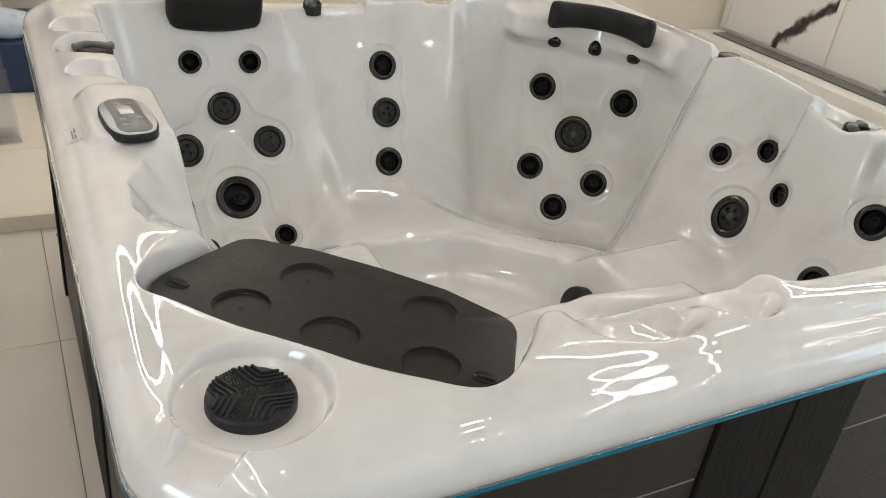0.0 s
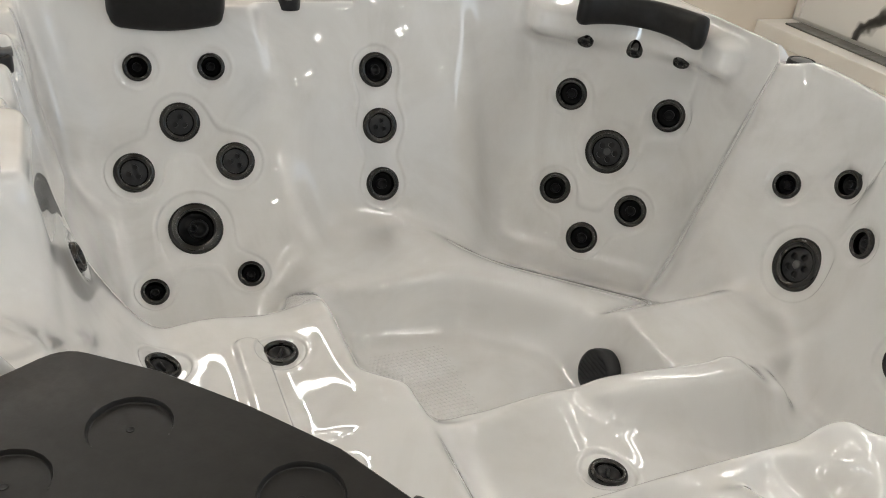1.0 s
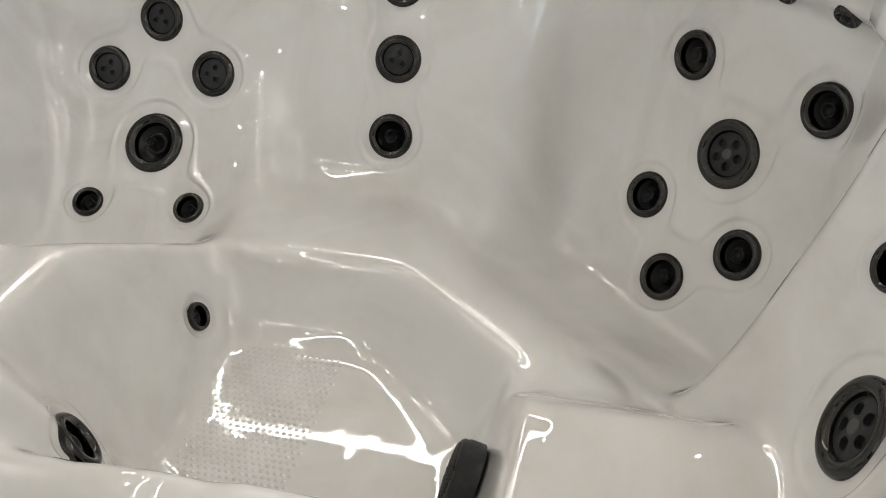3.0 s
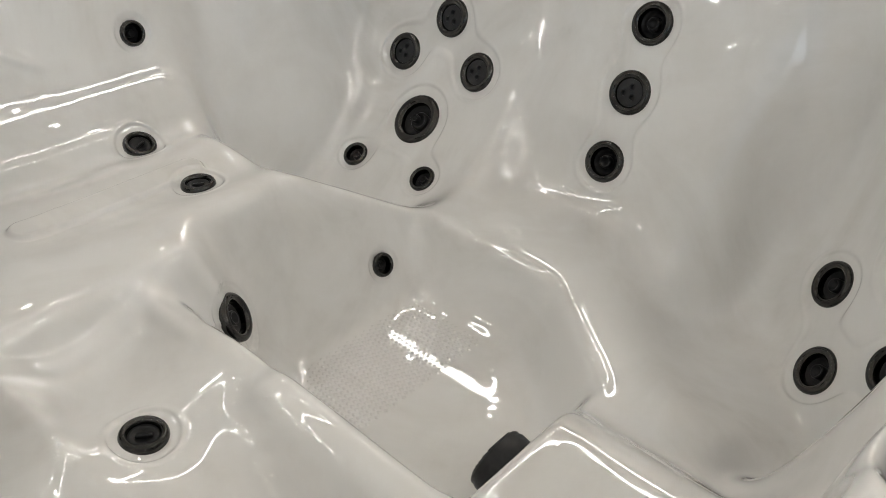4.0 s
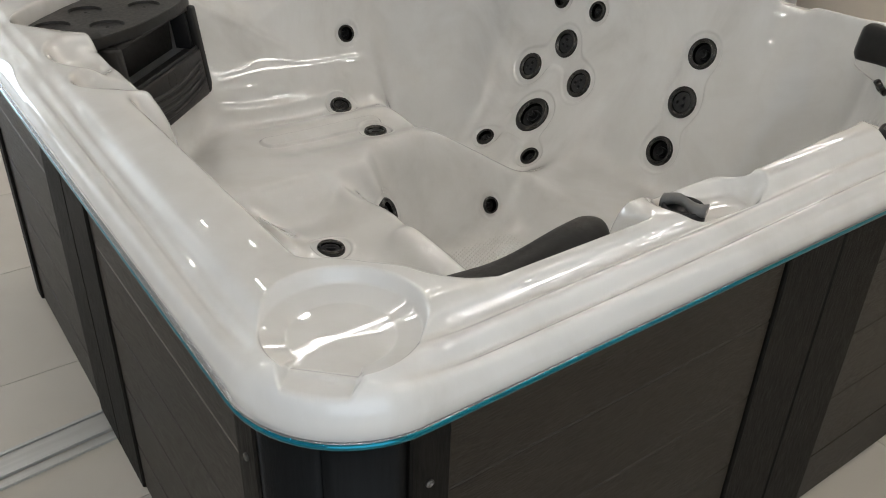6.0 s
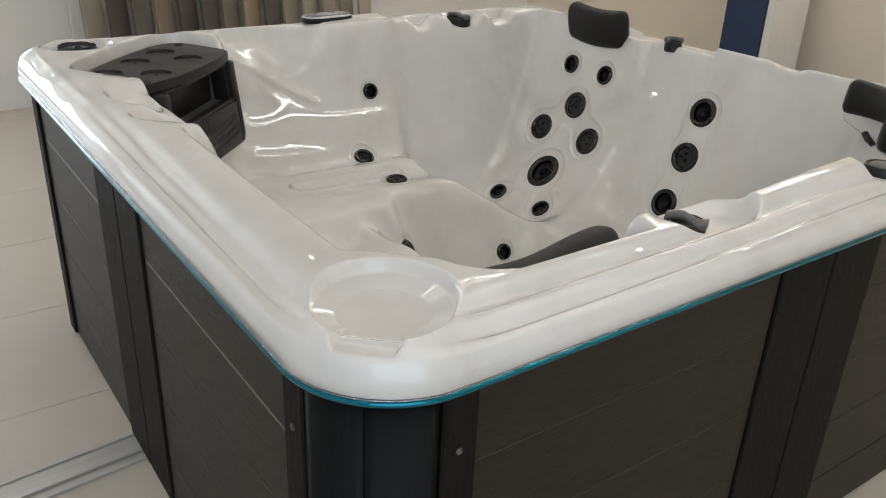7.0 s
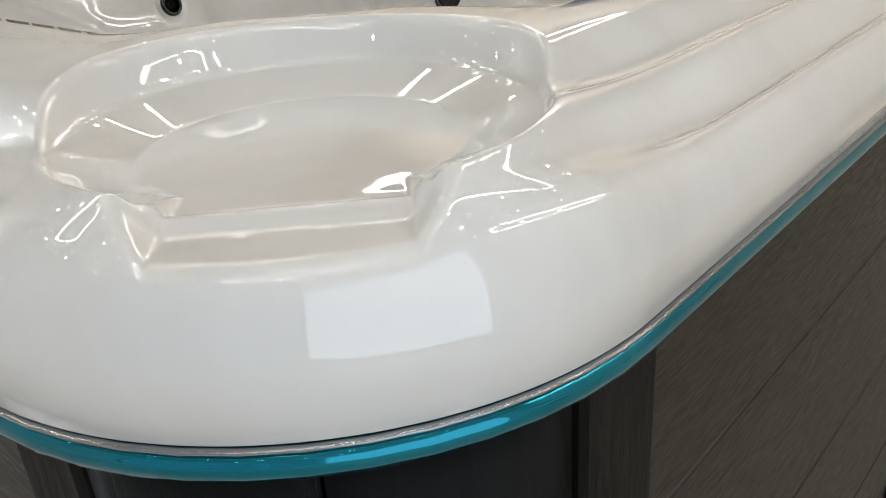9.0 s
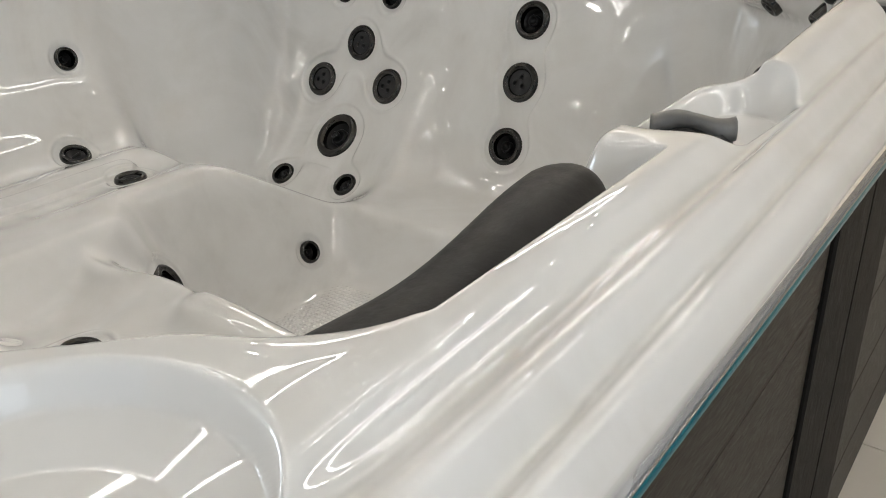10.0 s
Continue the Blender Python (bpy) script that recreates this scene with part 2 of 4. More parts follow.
    out = smax(out, smin(0.505 - 0.5 * (x + 0.79), 0.505 - 5.0 * (x + 0.762), 0.03) - 3.0 * (1 - step(0.17, 0.21, y)), 0.02)
    out = smax(out, 0.56 - 2.0 * (x + 0.715) - 6.0 * np.clip(y - 0.17, 0, 1), 0.03)
    holds = step(0.06, 0.0, x)
    out = smax(out, 0.93 - (4.0 + 6.0 * holds) * (y + 0.885 - 0.060 * holds), 0.05)
    # rounded end of the front wall beside the hand holds
    out = smax(out, 0.922 - 48.0 * ((x - 0.035) ** 2 + (y + 0.848) ** 2), 0.02)
    return smax(out, smin(q, 0.95 + 0 * x, 0.02), 0.03)


def corner_distance(x, y):
    """How far inside the outer edge a point lies."""
    qx, qy = np.abs(x) - (S - RC), np.abs(y) - (S - RC)
    return RC - (np.hypot(np.maximum(qx, 0), np.maximum(qy, 0)) + np.minimum(np.maximum(qx, qy), 0))


def pod(x, y, cx, cy, r, z, slope=1.6):
    """A round dished recess."""
    return z + slope * np.maximum(0, np.hypot(x - cx, y - cy) - r)


def rim_map(x, y):
    d = corner_distance(x, y)
    # terraced profile, whose soft steps flow along the sides and run out towards the corners
    u = np.where(np.abs(x) > np.abs(y), y, x * 0.9 + 0.3)
    side = step(0.95, 0.76, np.minimum(np.abs(x), np.abs(y)))
    dw = d + (1 - side) * 0.55 * d + side * (0.008 * np.sin(2.6 * u + 0.6) * bell(d - 0.030, 0.022) + 0.011 * np.sin(2.0 * u + 2.2) * bell(d - 0.062, 0.03))
    z = 0.867 + 0.024 * (1 - np.exp(-dw / 0.007)) + 0.039 * (1 - (1 - np.minimum(dw, 0.125) / 0.125) ** 2)
    # along the sides broad valleys flow side by side over a rounded shoulder
    flow = 0.866 + 0.024 * (1 - np.exp(-d / 0.006)) + 0.040 * (1 - (1 - np.minimum(d, 0.125) / 0.125) ** 2)
    # deep on one side, nearly level on the others
    deep = 0.88 * step(-0.25, 0.25, x) * (1 - 0.7 * step(0.7, 0.9, y)) + 0.12
    flow = flow - deep * 0.006 * bell(d - 0.017 - 0.004 * np.sin(2.4 * u), 0.008) * step(-0.75, -0.1, u)
    flow = flow - deep * 0.0165 * bell(d - 0.034 - 0.006 * np.sin(2.6 * u + 0.6), 0.0105) - deep * 0.0150 * bell(d - 0.061 - 0.009 * np.sin(2.0 * u + 2.2), 0.0135)
    flow = flow + (1 - deep) * 0.0011 * np.sin(21.0 * u + 2.0 * np.sin(5.0 * u)) * step(0.004, 0.02, d) * step(0.12, 0.06, d)
    z = z + (flow - z) * side
    # the rim climbs along the side seat towards the corner headrest
    climb = np.maximum(step(0.74, 0.88, x) * step(-0.34, 0.16, y), step(0.74, 0.90, y) * step(0.45, 0.75, x))
    z = z + 0.026 * climb * step(0.02, 0.09, d)
    # corner recesses: a speaker in one, an empty seat for a cup in the other
    for cx, cy, ux, uy, zf in ((-0.893, -0.882, -1, -1, 0.905), (0.908, -0.909, 1, -1, 0.899)):
        r = np.hypot(x - cx, y - cy)
        along = ((x - cx) * ux + (y - cy) * uy) * math.sqrt(0.5)
        across = np.abs((x - cx) * uy - (y - cy) * ux) * math.sqrt(0.5)
        out = np.maximum(0, r - (0.068 if ux > 0 else 0.080))
        bowl = zf + 0.35 * out + 1.7 * np.maximum(0, out - (0.030 if ux > 0 else 0.012))
        lane = zf + (1.2 if ux > 0 else 1.8) * np.maximum(0, across - (0.040 if ux > 0 else 0.034)) + 2.0 * np.maximum(0, 0.02 - along) + 0.0035 * bell(along - 0.082, 0.006)
        z = smin(z, np.minimum(bowl, lane), 0.006)
    # recesses for the valves
    for cx, cy, r in ((-0.925, 0.535, 0.050), (-0.86, 0.535, 0.052), (-0.935, 0.345, 0.030), (-0.865, 0.340, 0.032), (-0.930, 0.70, 0.040), (-0.86, 0.715, 0.042)):
        z = smin(z, pod(x, y, cx, cy, r, 0.888), 0.014)
    for cx, cy in ((-0.190, 0.957), (0.27, 0.960)):
        z = smin(z, pod(x, y, cx, cy, 0.040, 0.912, 0.6), 0.010)
    # oblong recess of the valve beside the side seat
    f = np.clip((y + 0.300) / 0.105, 0, 1)
    r = np.hypot(x - 0.926 - 0.013 * f, y + 0.300 - 0.105 * f)
    z = smin(z, 0.887 + 1.9 * np.maximum(0, r - 0.038 + 0.008 * f), 0.008)
    z = smin(z, pod(x, y, 0.972, 0.245, 0.050, 0.918), 0.008)
    # raised pad of the control panel
    pad = smax(np.abs(x + 0.895) - 0.083, np.abs(y - 0.04) - 0.150, 0.06)
    z = z + 0.015 * step(0.016, -0.006, pad)
    # hand holds: two bowls in the front rim, a long scoop beside the control panel
    for cx, cy, rx, ry in ((-0.285, -0.888, 0.112, 0.068), (-0.092, -0.896, 0.068, 0.060)):
        q = np.hypot((x - cx) / rx, (y - cy) / ry)
        z = smin(z, 0.876 + 0.13 * np.maximum(0, q - 0.60), 0.016)
    z = smin(z, 0.900 + 1.1 * np.maximum(0, -y - 0.868) + 4.0 * np.maximum(0, np.abs(x + 0.20) - 0.19), 0.012)
    xe = curve(y, [-0.475, -0.425, -0.36, -0.28, -0.19, -0.11, -0.06], [-0.755, -0.938, -0.952, -0.946, -0.906, -0.858, -0.755])
    scoop = smax(0.930 - 1.7 * (x - xe), 0.872 - 0.60 * (x + 0.90) - 0.030 * bell(y + 0.25, 0.06), 0.02)
    z = smin(z, scoop + 8.0 * np.maximum(0, x + 0.775), 0.007)
    return z


def filter_bay(x, y):
    """The pocket that holds the filter box and its lid."""
    r2 = math.sqrt(0.5)
    d, s = -(x + y) * r2, (y - x) * r2
    z = 0.60 + 0 * x
    wall = smax(d - 1.141 + 0.30 * s * s, s - 0.258 - 0.20 * (d - 0.87), 0.09)
    wall = smax(wall, -s - 0.262 - 0.07 * (d - 0.87), 0.09)
    z = smax(z, 0.885 + 9.0 * wall, 0.03)
    return smax(z, 0.60 + 20.0 * (0.872 - d), 0.02)


def shell_height(x, y):
    z = smax(seat_map(x, y), wall_map(x, y), 0.085)
    z = smin(z, rim_map(x, y), 0.022)
    return smin(z, filter_bay(x, y), 0.012)


# jets: kind, x, y, height (None: as the seat gives it), dish that they share
JETS = [
    ("small", -0.602, 0.865, 0.759, "a"), ("small", -0.418, 0.860, 0.754, "a"),
    ("mid3", -0.511, 0.827, 0.621, "b"), ("mid3", -0.639, 0.773, 0.508, "b"), ("mid3", -0.379, 0.765, 0.520, "b"),
    ("big", -0.503, 0.692, 0.379, "c"), ("small", -0.627, 0.561, 0.271, "c"), ("small", -0.382, 0.557, 0.286, "c"),
    ("mid", 0.043, 0.869, 0.726, "d"), ("mid3", 0.045, 0.811, 0.578, "d"), ("mid", 0.041, 0.746, 0.422, "d"),
    ("mid", 0.658, 0.793, 0.651, "e"), ("mid", 0.871, 0.576, 0.652, "e"), ("bigrose", 0.749, 0.670, 0.505, "e"),
    ("mid", 0.600, 0.702, 0.372, "f"), ("mid", 0.775, 0.529, 0.364, "f"), ("mid", 0.653, 0.580, 0.252, "f"),
    ("small", 0.865, 0.075, 0.672, "g"), ("small", 0.920, -0.058, 0.736, "g"), ("bigrose", 0.840, -0.059, 0.521, "h"), ("small", 0.868, -0.202, 0.664, "h"),
    ("slot", -0.442, -0.033, None, "i"), ("slot", -0.664, -0.032, None, "j"), ("slot", 0.049, -0.466, None, "k"), ("slot", 0.057, -0.688, None, "l"),
    ("tiny", -0.784, 0.063, 0.699, "m"), ("mid", -0.188, -0.133, 0.345, "n"), ("mid", -0.110, -0.205, 0.330, "r"), ("tiny", -0.215, 0.269, 0.244, "o"), ("mid", 0.857, -0.490, 0.724, "p"), ("mid", 0.775, -0.445, 0.518, "q"),
]
RADIUS = {"small": 0.036, "mid": 0.050, "mid3": 0.052, "big": 0.071, "bigrose": 0.069, "slot": 0.036, "tiny": 0.029}


def surface(x, y, e=0.006):
    """A point on the bare shell and its normal."""
    xs = np.array([x, x + e, x - e, x, x], float)
    ys = np.array([y, y, y, y + e, y - e], float)
    h = shell_height(xs, ys)
    n = Vector((-(h[1] - h[2]) / (2 * e), -(h[3] - h[4]) / (2 * e), 1.0)).normalized()
    return Vector((x, y, h[0])), n


def level_with(x, y, z):
    """Slides a point in or out across its wall until the wall there has the height z."""
    for _ in range(12):
        p, n = surface(x, y)
        flat = math.hypot(n.x, n.y)
        if z is None or flat < 0.3:
            break
        t = max(-0.012, min(0.012, (z - p.z) * n.z / flat))
        x, y = x - n.x / flat * t, y - n.y / flat * t
    return x, y


JETS = [(kind, *level_with(x, y, z), g) for kind, x, y, z, g in JETS]


SEATED = []


def build_shell():
    n = 1040
    t = np.sin(np.linspace(-1, 1, n + 1) * 1.28) / math.sin(1.28)
    u, v = np.meshgrid(t, t, indexing="ij")
    r = np.maximum(np.abs(u), np.abs(v))
    px, py = u * S, v * S
    c, half = RC * r ** 6, S * r
    wx, wy = np.abs(px) - (half - c), np.abs(py) - (half - c)
    inside = (wx > 0) & (wy > 0)
    safe = np.maximum(c, 1e-9)
    ax, ay = np.clip(wx / safe, 0, 1), np.clip(wy / safe, 0, 1)
    x = np.where(inside, np.sign(px) * (half - c + wx * np.sqrt(1 - ay * ay / 2)), px)
    y = np.where(inside, np.sign(py) * (half - c + wy * np.sqrt(1 - ax * ax / 2)), py)
    z = shell_height(x, y)

    def softened(h, passes):
        for _ in range(passes):
            h = h.copy()
            h[1:-1] = 0.25 * h[:-2] + 0.5 * h[1:-1] + 0.25 * h[2:]
            h[:, 1:-1] = 0.25 * h[:, :-2] + 0.5 * h[:, 1:-1] + 0.25 * h[:, 2:]
        return h

    # the moulded sheet has no sharp folds
    cup = np.minimum(np.hypot(x - 0.905, y + 0.905), np.hypot(x + 0.905, y + 0.905))
    inner = step(0.09, 0.20, corner_distance(x, y)) * step(0.125, 0.165, cup) * step(1.16, 1.10, -(x + y) * math.sqrt(0.5))
    e = 0.004
    gx = (shell_height(x + e, y) - shell_height(x - e, y)) / (2 * e)
    gy = (shell_height(x, y + e) - shell_height(x, y - e)) / (2 * e)
    gx, gy = softened(gx, 6), softened(gy, 6)

    def even(smooth):
        """Smooths the heights, allowing for the bends of the grid itself."""
        return smooth(z) - smooth(gx) * (smooth(x) - x) - smooth(gy) * (smooth(y) - y)

    def averaged(h, r):
        for axis in (0, 1):
            p = np.pad(h, [(r + 1, r) if a == axis else (0, 0) for a in (0, 1)], mode="edge").cumsum(axis)
            k = p.shape[axis]
            h = (p.take(np.arange(2 * r + 1, k), axis) - p.take(np.arange(0, k - 2 * r - 1), axis)) / (2 * r + 1)
        return h

    z = z + (even(lambda h: averaged(averaged(averaged(h, 4), 4), 4)) - z) * inner
    # wide fillets in the hollows
    wide = even(lambda h: averaged(averaged(averaged(h, 11), 11), 11))
    lift = wide - z
    fill = 0.5 * (lift + np.sqrt(lift * lift + 0.014 ** 2)) - 0.007
    # the ridges between the seat backs are rounded as well
    ridge = step(-0.16, 0.06, wall_map(x, y) - seat_map(x, y)) * step(0.85, 0.70, z)
    z = z + (fill + (lift - fill) * ridge) * inner
    nl = np.sqrt(gx * gx + gy * gy + 1)
    nx, ny, nz = -gx / nl, -gy / nl, 1 / nl
    # shallow moulded dishes round the jets, flowing into one another
    groups = {}
    for kind, jx, jy, g in JETS:
        p, up = surface(jx, jy)
        # the plane of the smoothed sheet round the jet
        near = np.sqrt((x - p.x) ** 2 + (y - p.y) ** 2 + (z - p.z) ** 2) < RADIUS[kind] * 1.2
        pts = np.stack([x[near], y[near], z[near]], -1)
        mid = pts.mean(0)
        flat = Vector(np.linalg.svd(pts - mid, full_matrices=False)[2][2])
        flat = flat if flat.dot(up) > 0 else -flat
        p = p + up * ((Vector(mid) - p).dot(flat) / up.dot(flat))
        SEATED.append((kind, p, flat))
        groups.setdefault(g, []).append((p, RADIUS[kind] * 1.36 + 0.002))
    move = np.zeros_like(z)
    for members in groups.values():
        f = None
        for p, rad in members:
            dist = np.sqrt((x - p.x) ** 2 + (y - p.y) ** 2 + (z - p.z) ** 2) - rad
            f = dist if f is None else smin(f, dist, 0.105)
        move -= 0.0036 * step(0.002, -0.003, f)
        move += 0.0010 * bell(f - 0.005, 0.0035)
        for p, rad in members:
            core = (rad - 0.002) / 1.36
            dist = np.sqrt((x - p.x) ** 2 + (y - p.y) ** 2 + (z - p.z) ** 2)
            move -= 0.026 * step(core * 0.88, core * 0.74, dist)
    # a raised foot rest along the calf platform
    f = np.hypot(x + 0.497, np.maximum(np.abs(y + 0.19) - 0.175, 0)) - 0.028
    move += 0.010 * step(0.006, -0.006, f) * step(0.44, 0.47, z)
    # a faint moulded line down the long seat's side wall
    move += 0.005 * bell((z - 0.847 + 0.61 * (y + 0.416)) * 0.85, 0.012) * step(-0.74, -0.76, x) * step(-0.45, -0.40, y) * step(-0.12, -0.2, y)
    # the corner headrest leans in over its seat
    r2 = math.sqrt(0.5)
    d, s = (x + y) * r2, (y - x) * r2
    lean = 0.085 * (1 - 0.75 * bell(s + 0.05, 0.14)) * step(0.79, 0.845, z) * step(0.938, 0.90, z) * step(0.36, 0.25, np.abs(s + 0.045)) * step(0.9, 0.98, d)
    x = x + nx * move - lean * r2
    y = y + ny * move - lean * r2
    z = z + nz * move
    co = np.stack([x, y, z], -1).reshape(-1, 3)
    idx = np.arange((n + 1) ** 2).reshape(n + 1, n + 1)
    quads = np.stack([idx[:-1, :-1], idx[1:, :-1], idx[1:, 1:], idx[:-1, 1:]], -1).reshape(-1, 4)
    # the outer lip, turned down
    ring = np.concatenate([idx[:-1, 0], idx[-1, :-1], idx[:0:-1, -1], idx[0, :0:-1]])
    m = len(ring)
    prev, extra, rows = ring, [], []
    base_i = len(co)
    bx, by = co[ring, 0], co[ring, 1]
    for j, (zz, inn) in enumerate(((0.864, 0.0), (STRIP + 0.003, 0.0), (STRIP, 0.003), (STRIP, 0.03))):
        f = 1 - inn / S
        extra.append(np.stack([bx * f, by * f, np.full(m, zz)], -1))
        cur = base_i + j * m + np.arange(m)
        rows.append(np.stack([prev, np.roll(prev, -1), np.roll(cur, -1), cur], -1)[:, ::-1])
        prev = cur
    co = np.concatenate([co] + extra)
    quads = np.concatenate([quads] + rows)
    me = bpy.data.meshes.new("shell")
    me.vertices.add(len(co))
    me.vertices.foreach_set("co", co.ravel())
    me.loops.add(quads.size)
    me.loops.foreach_set("vertex_index", quads.ravel())
    me.polygons.add(len(quads))
    me.polygons.foreach_set("loop_start", np.arange(0, quads.size, 4))
    me.update(calc_edges=True)
    me.validate()
    me.materials.append(ACRYLIC)
    me.shade_smooth()
    return me


tub = thing("hot_tub", "square white marbled acrylic hot tub with dark plank sides", "hot tub")
shell = new("shell", build_shell())
shell.parent = tub
tagged(shell, "glossy white marbled acrylic shell with moulded seats")


# ---- skirt and trim of the tub ----
def outline(half, radius, n=10):
    out = []
    for cx, cy, a0 in ((1, 1, 0), (-1, 1, 90), (-1, -1, 180), (1, -1, 270)):
        for i in range(n + 1):
            a = radians(a0 + 90 * i / n)
            out.append((cx * (half - radius) + radius * math.cos(a), cy * (half - radius) + radius * math.sin(a)))
    return out


def tube_ring(half, radius, z, w, h, n=10):
    """A band with a rounded section that runs round the tub under the rim."""
    bm = bmesh.new()
    sec = [(0.5 * math.cos(a) * w, 0.5 * math.sin(a) * h) for a in [2 * math.pi * i / 10 for i in range(10)]]
    rings = []
    for o, dz in sec:
        rings.append([bm.verts.new((x, y, z + dz)) for x, y in outline(half + o, radius + o, 14)])
    m = len(rings[0])
    for a, b in zip(rings, rings[1:] + rings[:1]):
        for i in range(m):
            bm.faces.new((a[i], a[(i + 1) % m], b[(i + 1) % m], b[i]))
    return bm


part("trim_band", tube_ring(S - 0.0045, RC - 0.0045, STRIP - 0.0062, 0.014, 0.013), BLUE_TRIM, tub, "glossy turquoise film on the rim's lower edge")
part("steel_edge", tube_ring(S + 0.0002, RC + 0.0002, STRIP + 0.0008, 0.0034, 0.0020), STEEL_TRIM, tub)
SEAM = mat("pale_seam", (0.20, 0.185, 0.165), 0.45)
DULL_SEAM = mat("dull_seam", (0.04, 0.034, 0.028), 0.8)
FACE = S - 0.03          # plane of the side boards
TOPZ = STRIP - 0.016


def side_panels(turn, flip):
    """One side of the skirt, built along the x axis at y = -FACE and turned into place."""
    m = pose(0, 0, 0, 0, 0, turn)

    def put(name, bm, material, label=""):
        bmesh.ops.transform(bm, matrix=m, verts=bm.verts)
        return part(name, bm, material, tub, label, smooth=False)

    rows = [(0.6795, TOPZ), (0.5055, 0.6765), (0.3315, 0.5025), (0.1575, 0.3285), (0.012, 0.1545)]
    for a, b in ((-0.824, -0.214), (0.124, 0.824)):
        a, b = sorted((a * flip, b * flip))
        for z0, z1 in rows:
            bm = bmesh.new()
            box(bm, a, b, -FACE, -FACE + 0.018, z0, z1, 0.002, 1)
            put("side_board", bm, PLANK)
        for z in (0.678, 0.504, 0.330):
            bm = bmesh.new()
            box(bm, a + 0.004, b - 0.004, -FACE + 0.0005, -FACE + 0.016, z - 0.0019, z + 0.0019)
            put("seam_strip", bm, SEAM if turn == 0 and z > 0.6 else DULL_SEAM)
    for a, b, out in ((-0.212, -0.045, 0.006), (-0.041, 0.122, 0.006), (0.824, 0.886, 0.008), (-0.886, -0.824, 0.008)):
        a, b = sorted((a * flip, b * flip))
        bm = bmesh.new()
        box(bm, a, b, -FACE - out, -FACE + 0.02, 0.010, TOPZ, 0.003, 1)
        put("post_board", bm, POST, "darker upright board")
    for sx in (0.858, -0.858):
        for z in (0.720, 0.22):
            bm = bmesh.new()
            lathe(bm, [(0.006, -0.002), (0.006, 0.002), (0.004, 0.0032), (0.0018, 0.0018), (0, 0.0018)], 12, Matrix.Translation((sx, -FACE - 0.0085, z)) @ pose(0, 0, 0, 90))
            put("screw", bm, SCREW)


for turn in (0, 90, 180, 270):
    side_panels(turn, 1 if turn in (0, 180) else -1)
    m = pose(0, 0, 0, 0, 0, turn)
    # rounded corner column in two halves with a seam between them
    for a0, a1 in ((270.5, 314.6), (315.4, 359.5)):
        bm = bmesh.new()
        r, cc = 0.135, FACE - 0.130
        pts = [(cc + (r + o) * math.cos(radians(a)), -cc + (r + o) * math.sin(radians(a))) for o, seq in ((0, np.linspace(a0, a1, 9)), (-0.02, np.linspace(a1, a0, 9))) for a in seq]
        prism(bm, pts, 0.008, TOPZ, 0.0)
        bmesh.ops.transform(bm, matrix=m, verts=bm.verts)
        part("corner_column", bm, COLUMN, tub, "black rounded corner cover")
bm = bmesh.new()
prism(bm, outline(FACE - 0.025, 0.13, 8), 0.0, 0.09)
part("base_frame", bm, BLACK_PLASTIC, tub)
bm = bmesh.new()
ring = outline(FACE - 0.022, 0.13, 8)
lo = [bm.verts.new((x, y, 0.05)) for x, y in ring]
hi = [bm.verts.new((x, y, TOPZ)) for x, y in ring]
for i in range(len(ring)):
    bm.faces.new((lo[i], lo[(i + 1) % len(ring)], hi[(i + 1) % len(ring)], hi[i]))
part("inner_lining", bm, BLACK_PLASTIC, tub)


# ---- jets ----
from mathutils.geometry import delaunay_2d_cdt

CAP_GREY = speckled("jet_cap", (0.05, 0.05, 0.05), (0.065, 0.065, 0.065), 60, 0.4, 0.5)


def seat_frame(p, n, up=Vector((0, 0, 1))):
    """A pose with z along n and y as far up the surface as can be."""
    if abs(n.dot(up)) > 0.97:
        up = Vector((0, 1, 0))
    yv = (up - n * up.dot(n)).normalized()
    xv = yv.cross(n)
    m = Matrix((xv, yv, n)).transposed().to_4x4()
    m.translation = p
    return m


JET_PARTS = {}


def pierced_disc(radius, z_edge, z_mid, holes, depth, n=40, k=16):
    """A slightly domed disc with round holes (x, y, r) sunk through it."""
    bm = bmesh.new()
    dome = lambda x, y: z_mid - (z_mid - z_edge) * (math.hypot(x, y) / radius) ** 2
    rim = [(radius * math.cos(2 * math.pi * i / n), radius * math.sin(2 * math.pi * i / n)) for i in range(n)]
    loops = [rim] + [[(x + q * math.cos(2 * math.pi * i / k), y + q * math.sin(2 * math.pi * i / k)) for i in range(k)] for x, y, q in holes]
    flat, edges = [], []
    for loop in loops:
        b0, m = len(flat), len(loop)
        flat += loop
        edges += [(b0 + i, b0 + (i + 1) % m) for i in range(m)]
    top = [bm.verts.new((x, y, dome(x, y))) for x, y in flat]
    out = delaunay_2d_cdt([Vector(p) for p in flat], edges, [list(range(n))], 1, 1e-7)
    where = {i: src[0] for i, src in enumerate(out[3]) if src}
    for tri in out[2]:
        cx, cy = (sum(out[0][i][q] for i in tri) / 3 for q in (0, 1))
        if all(math.hypot(cx - x, cy - y) > q * 0.98 for x, y, q in holes) and all(i in where for i in tri):
            bm.faces.new([top[where[i]] for i in tri])
    b0 = 0
    for loop in loops:
        m = len(loop)
        low = [bm.verts.new((x, y, dome(x, y) - depth)) for x, y in loop]
        for i in range(m):
            j = (i + 1) % m
            bm.faces.new((top[b0 + i], top[b0 + j], low[j], low[i]))
        b0 += m
    return bm


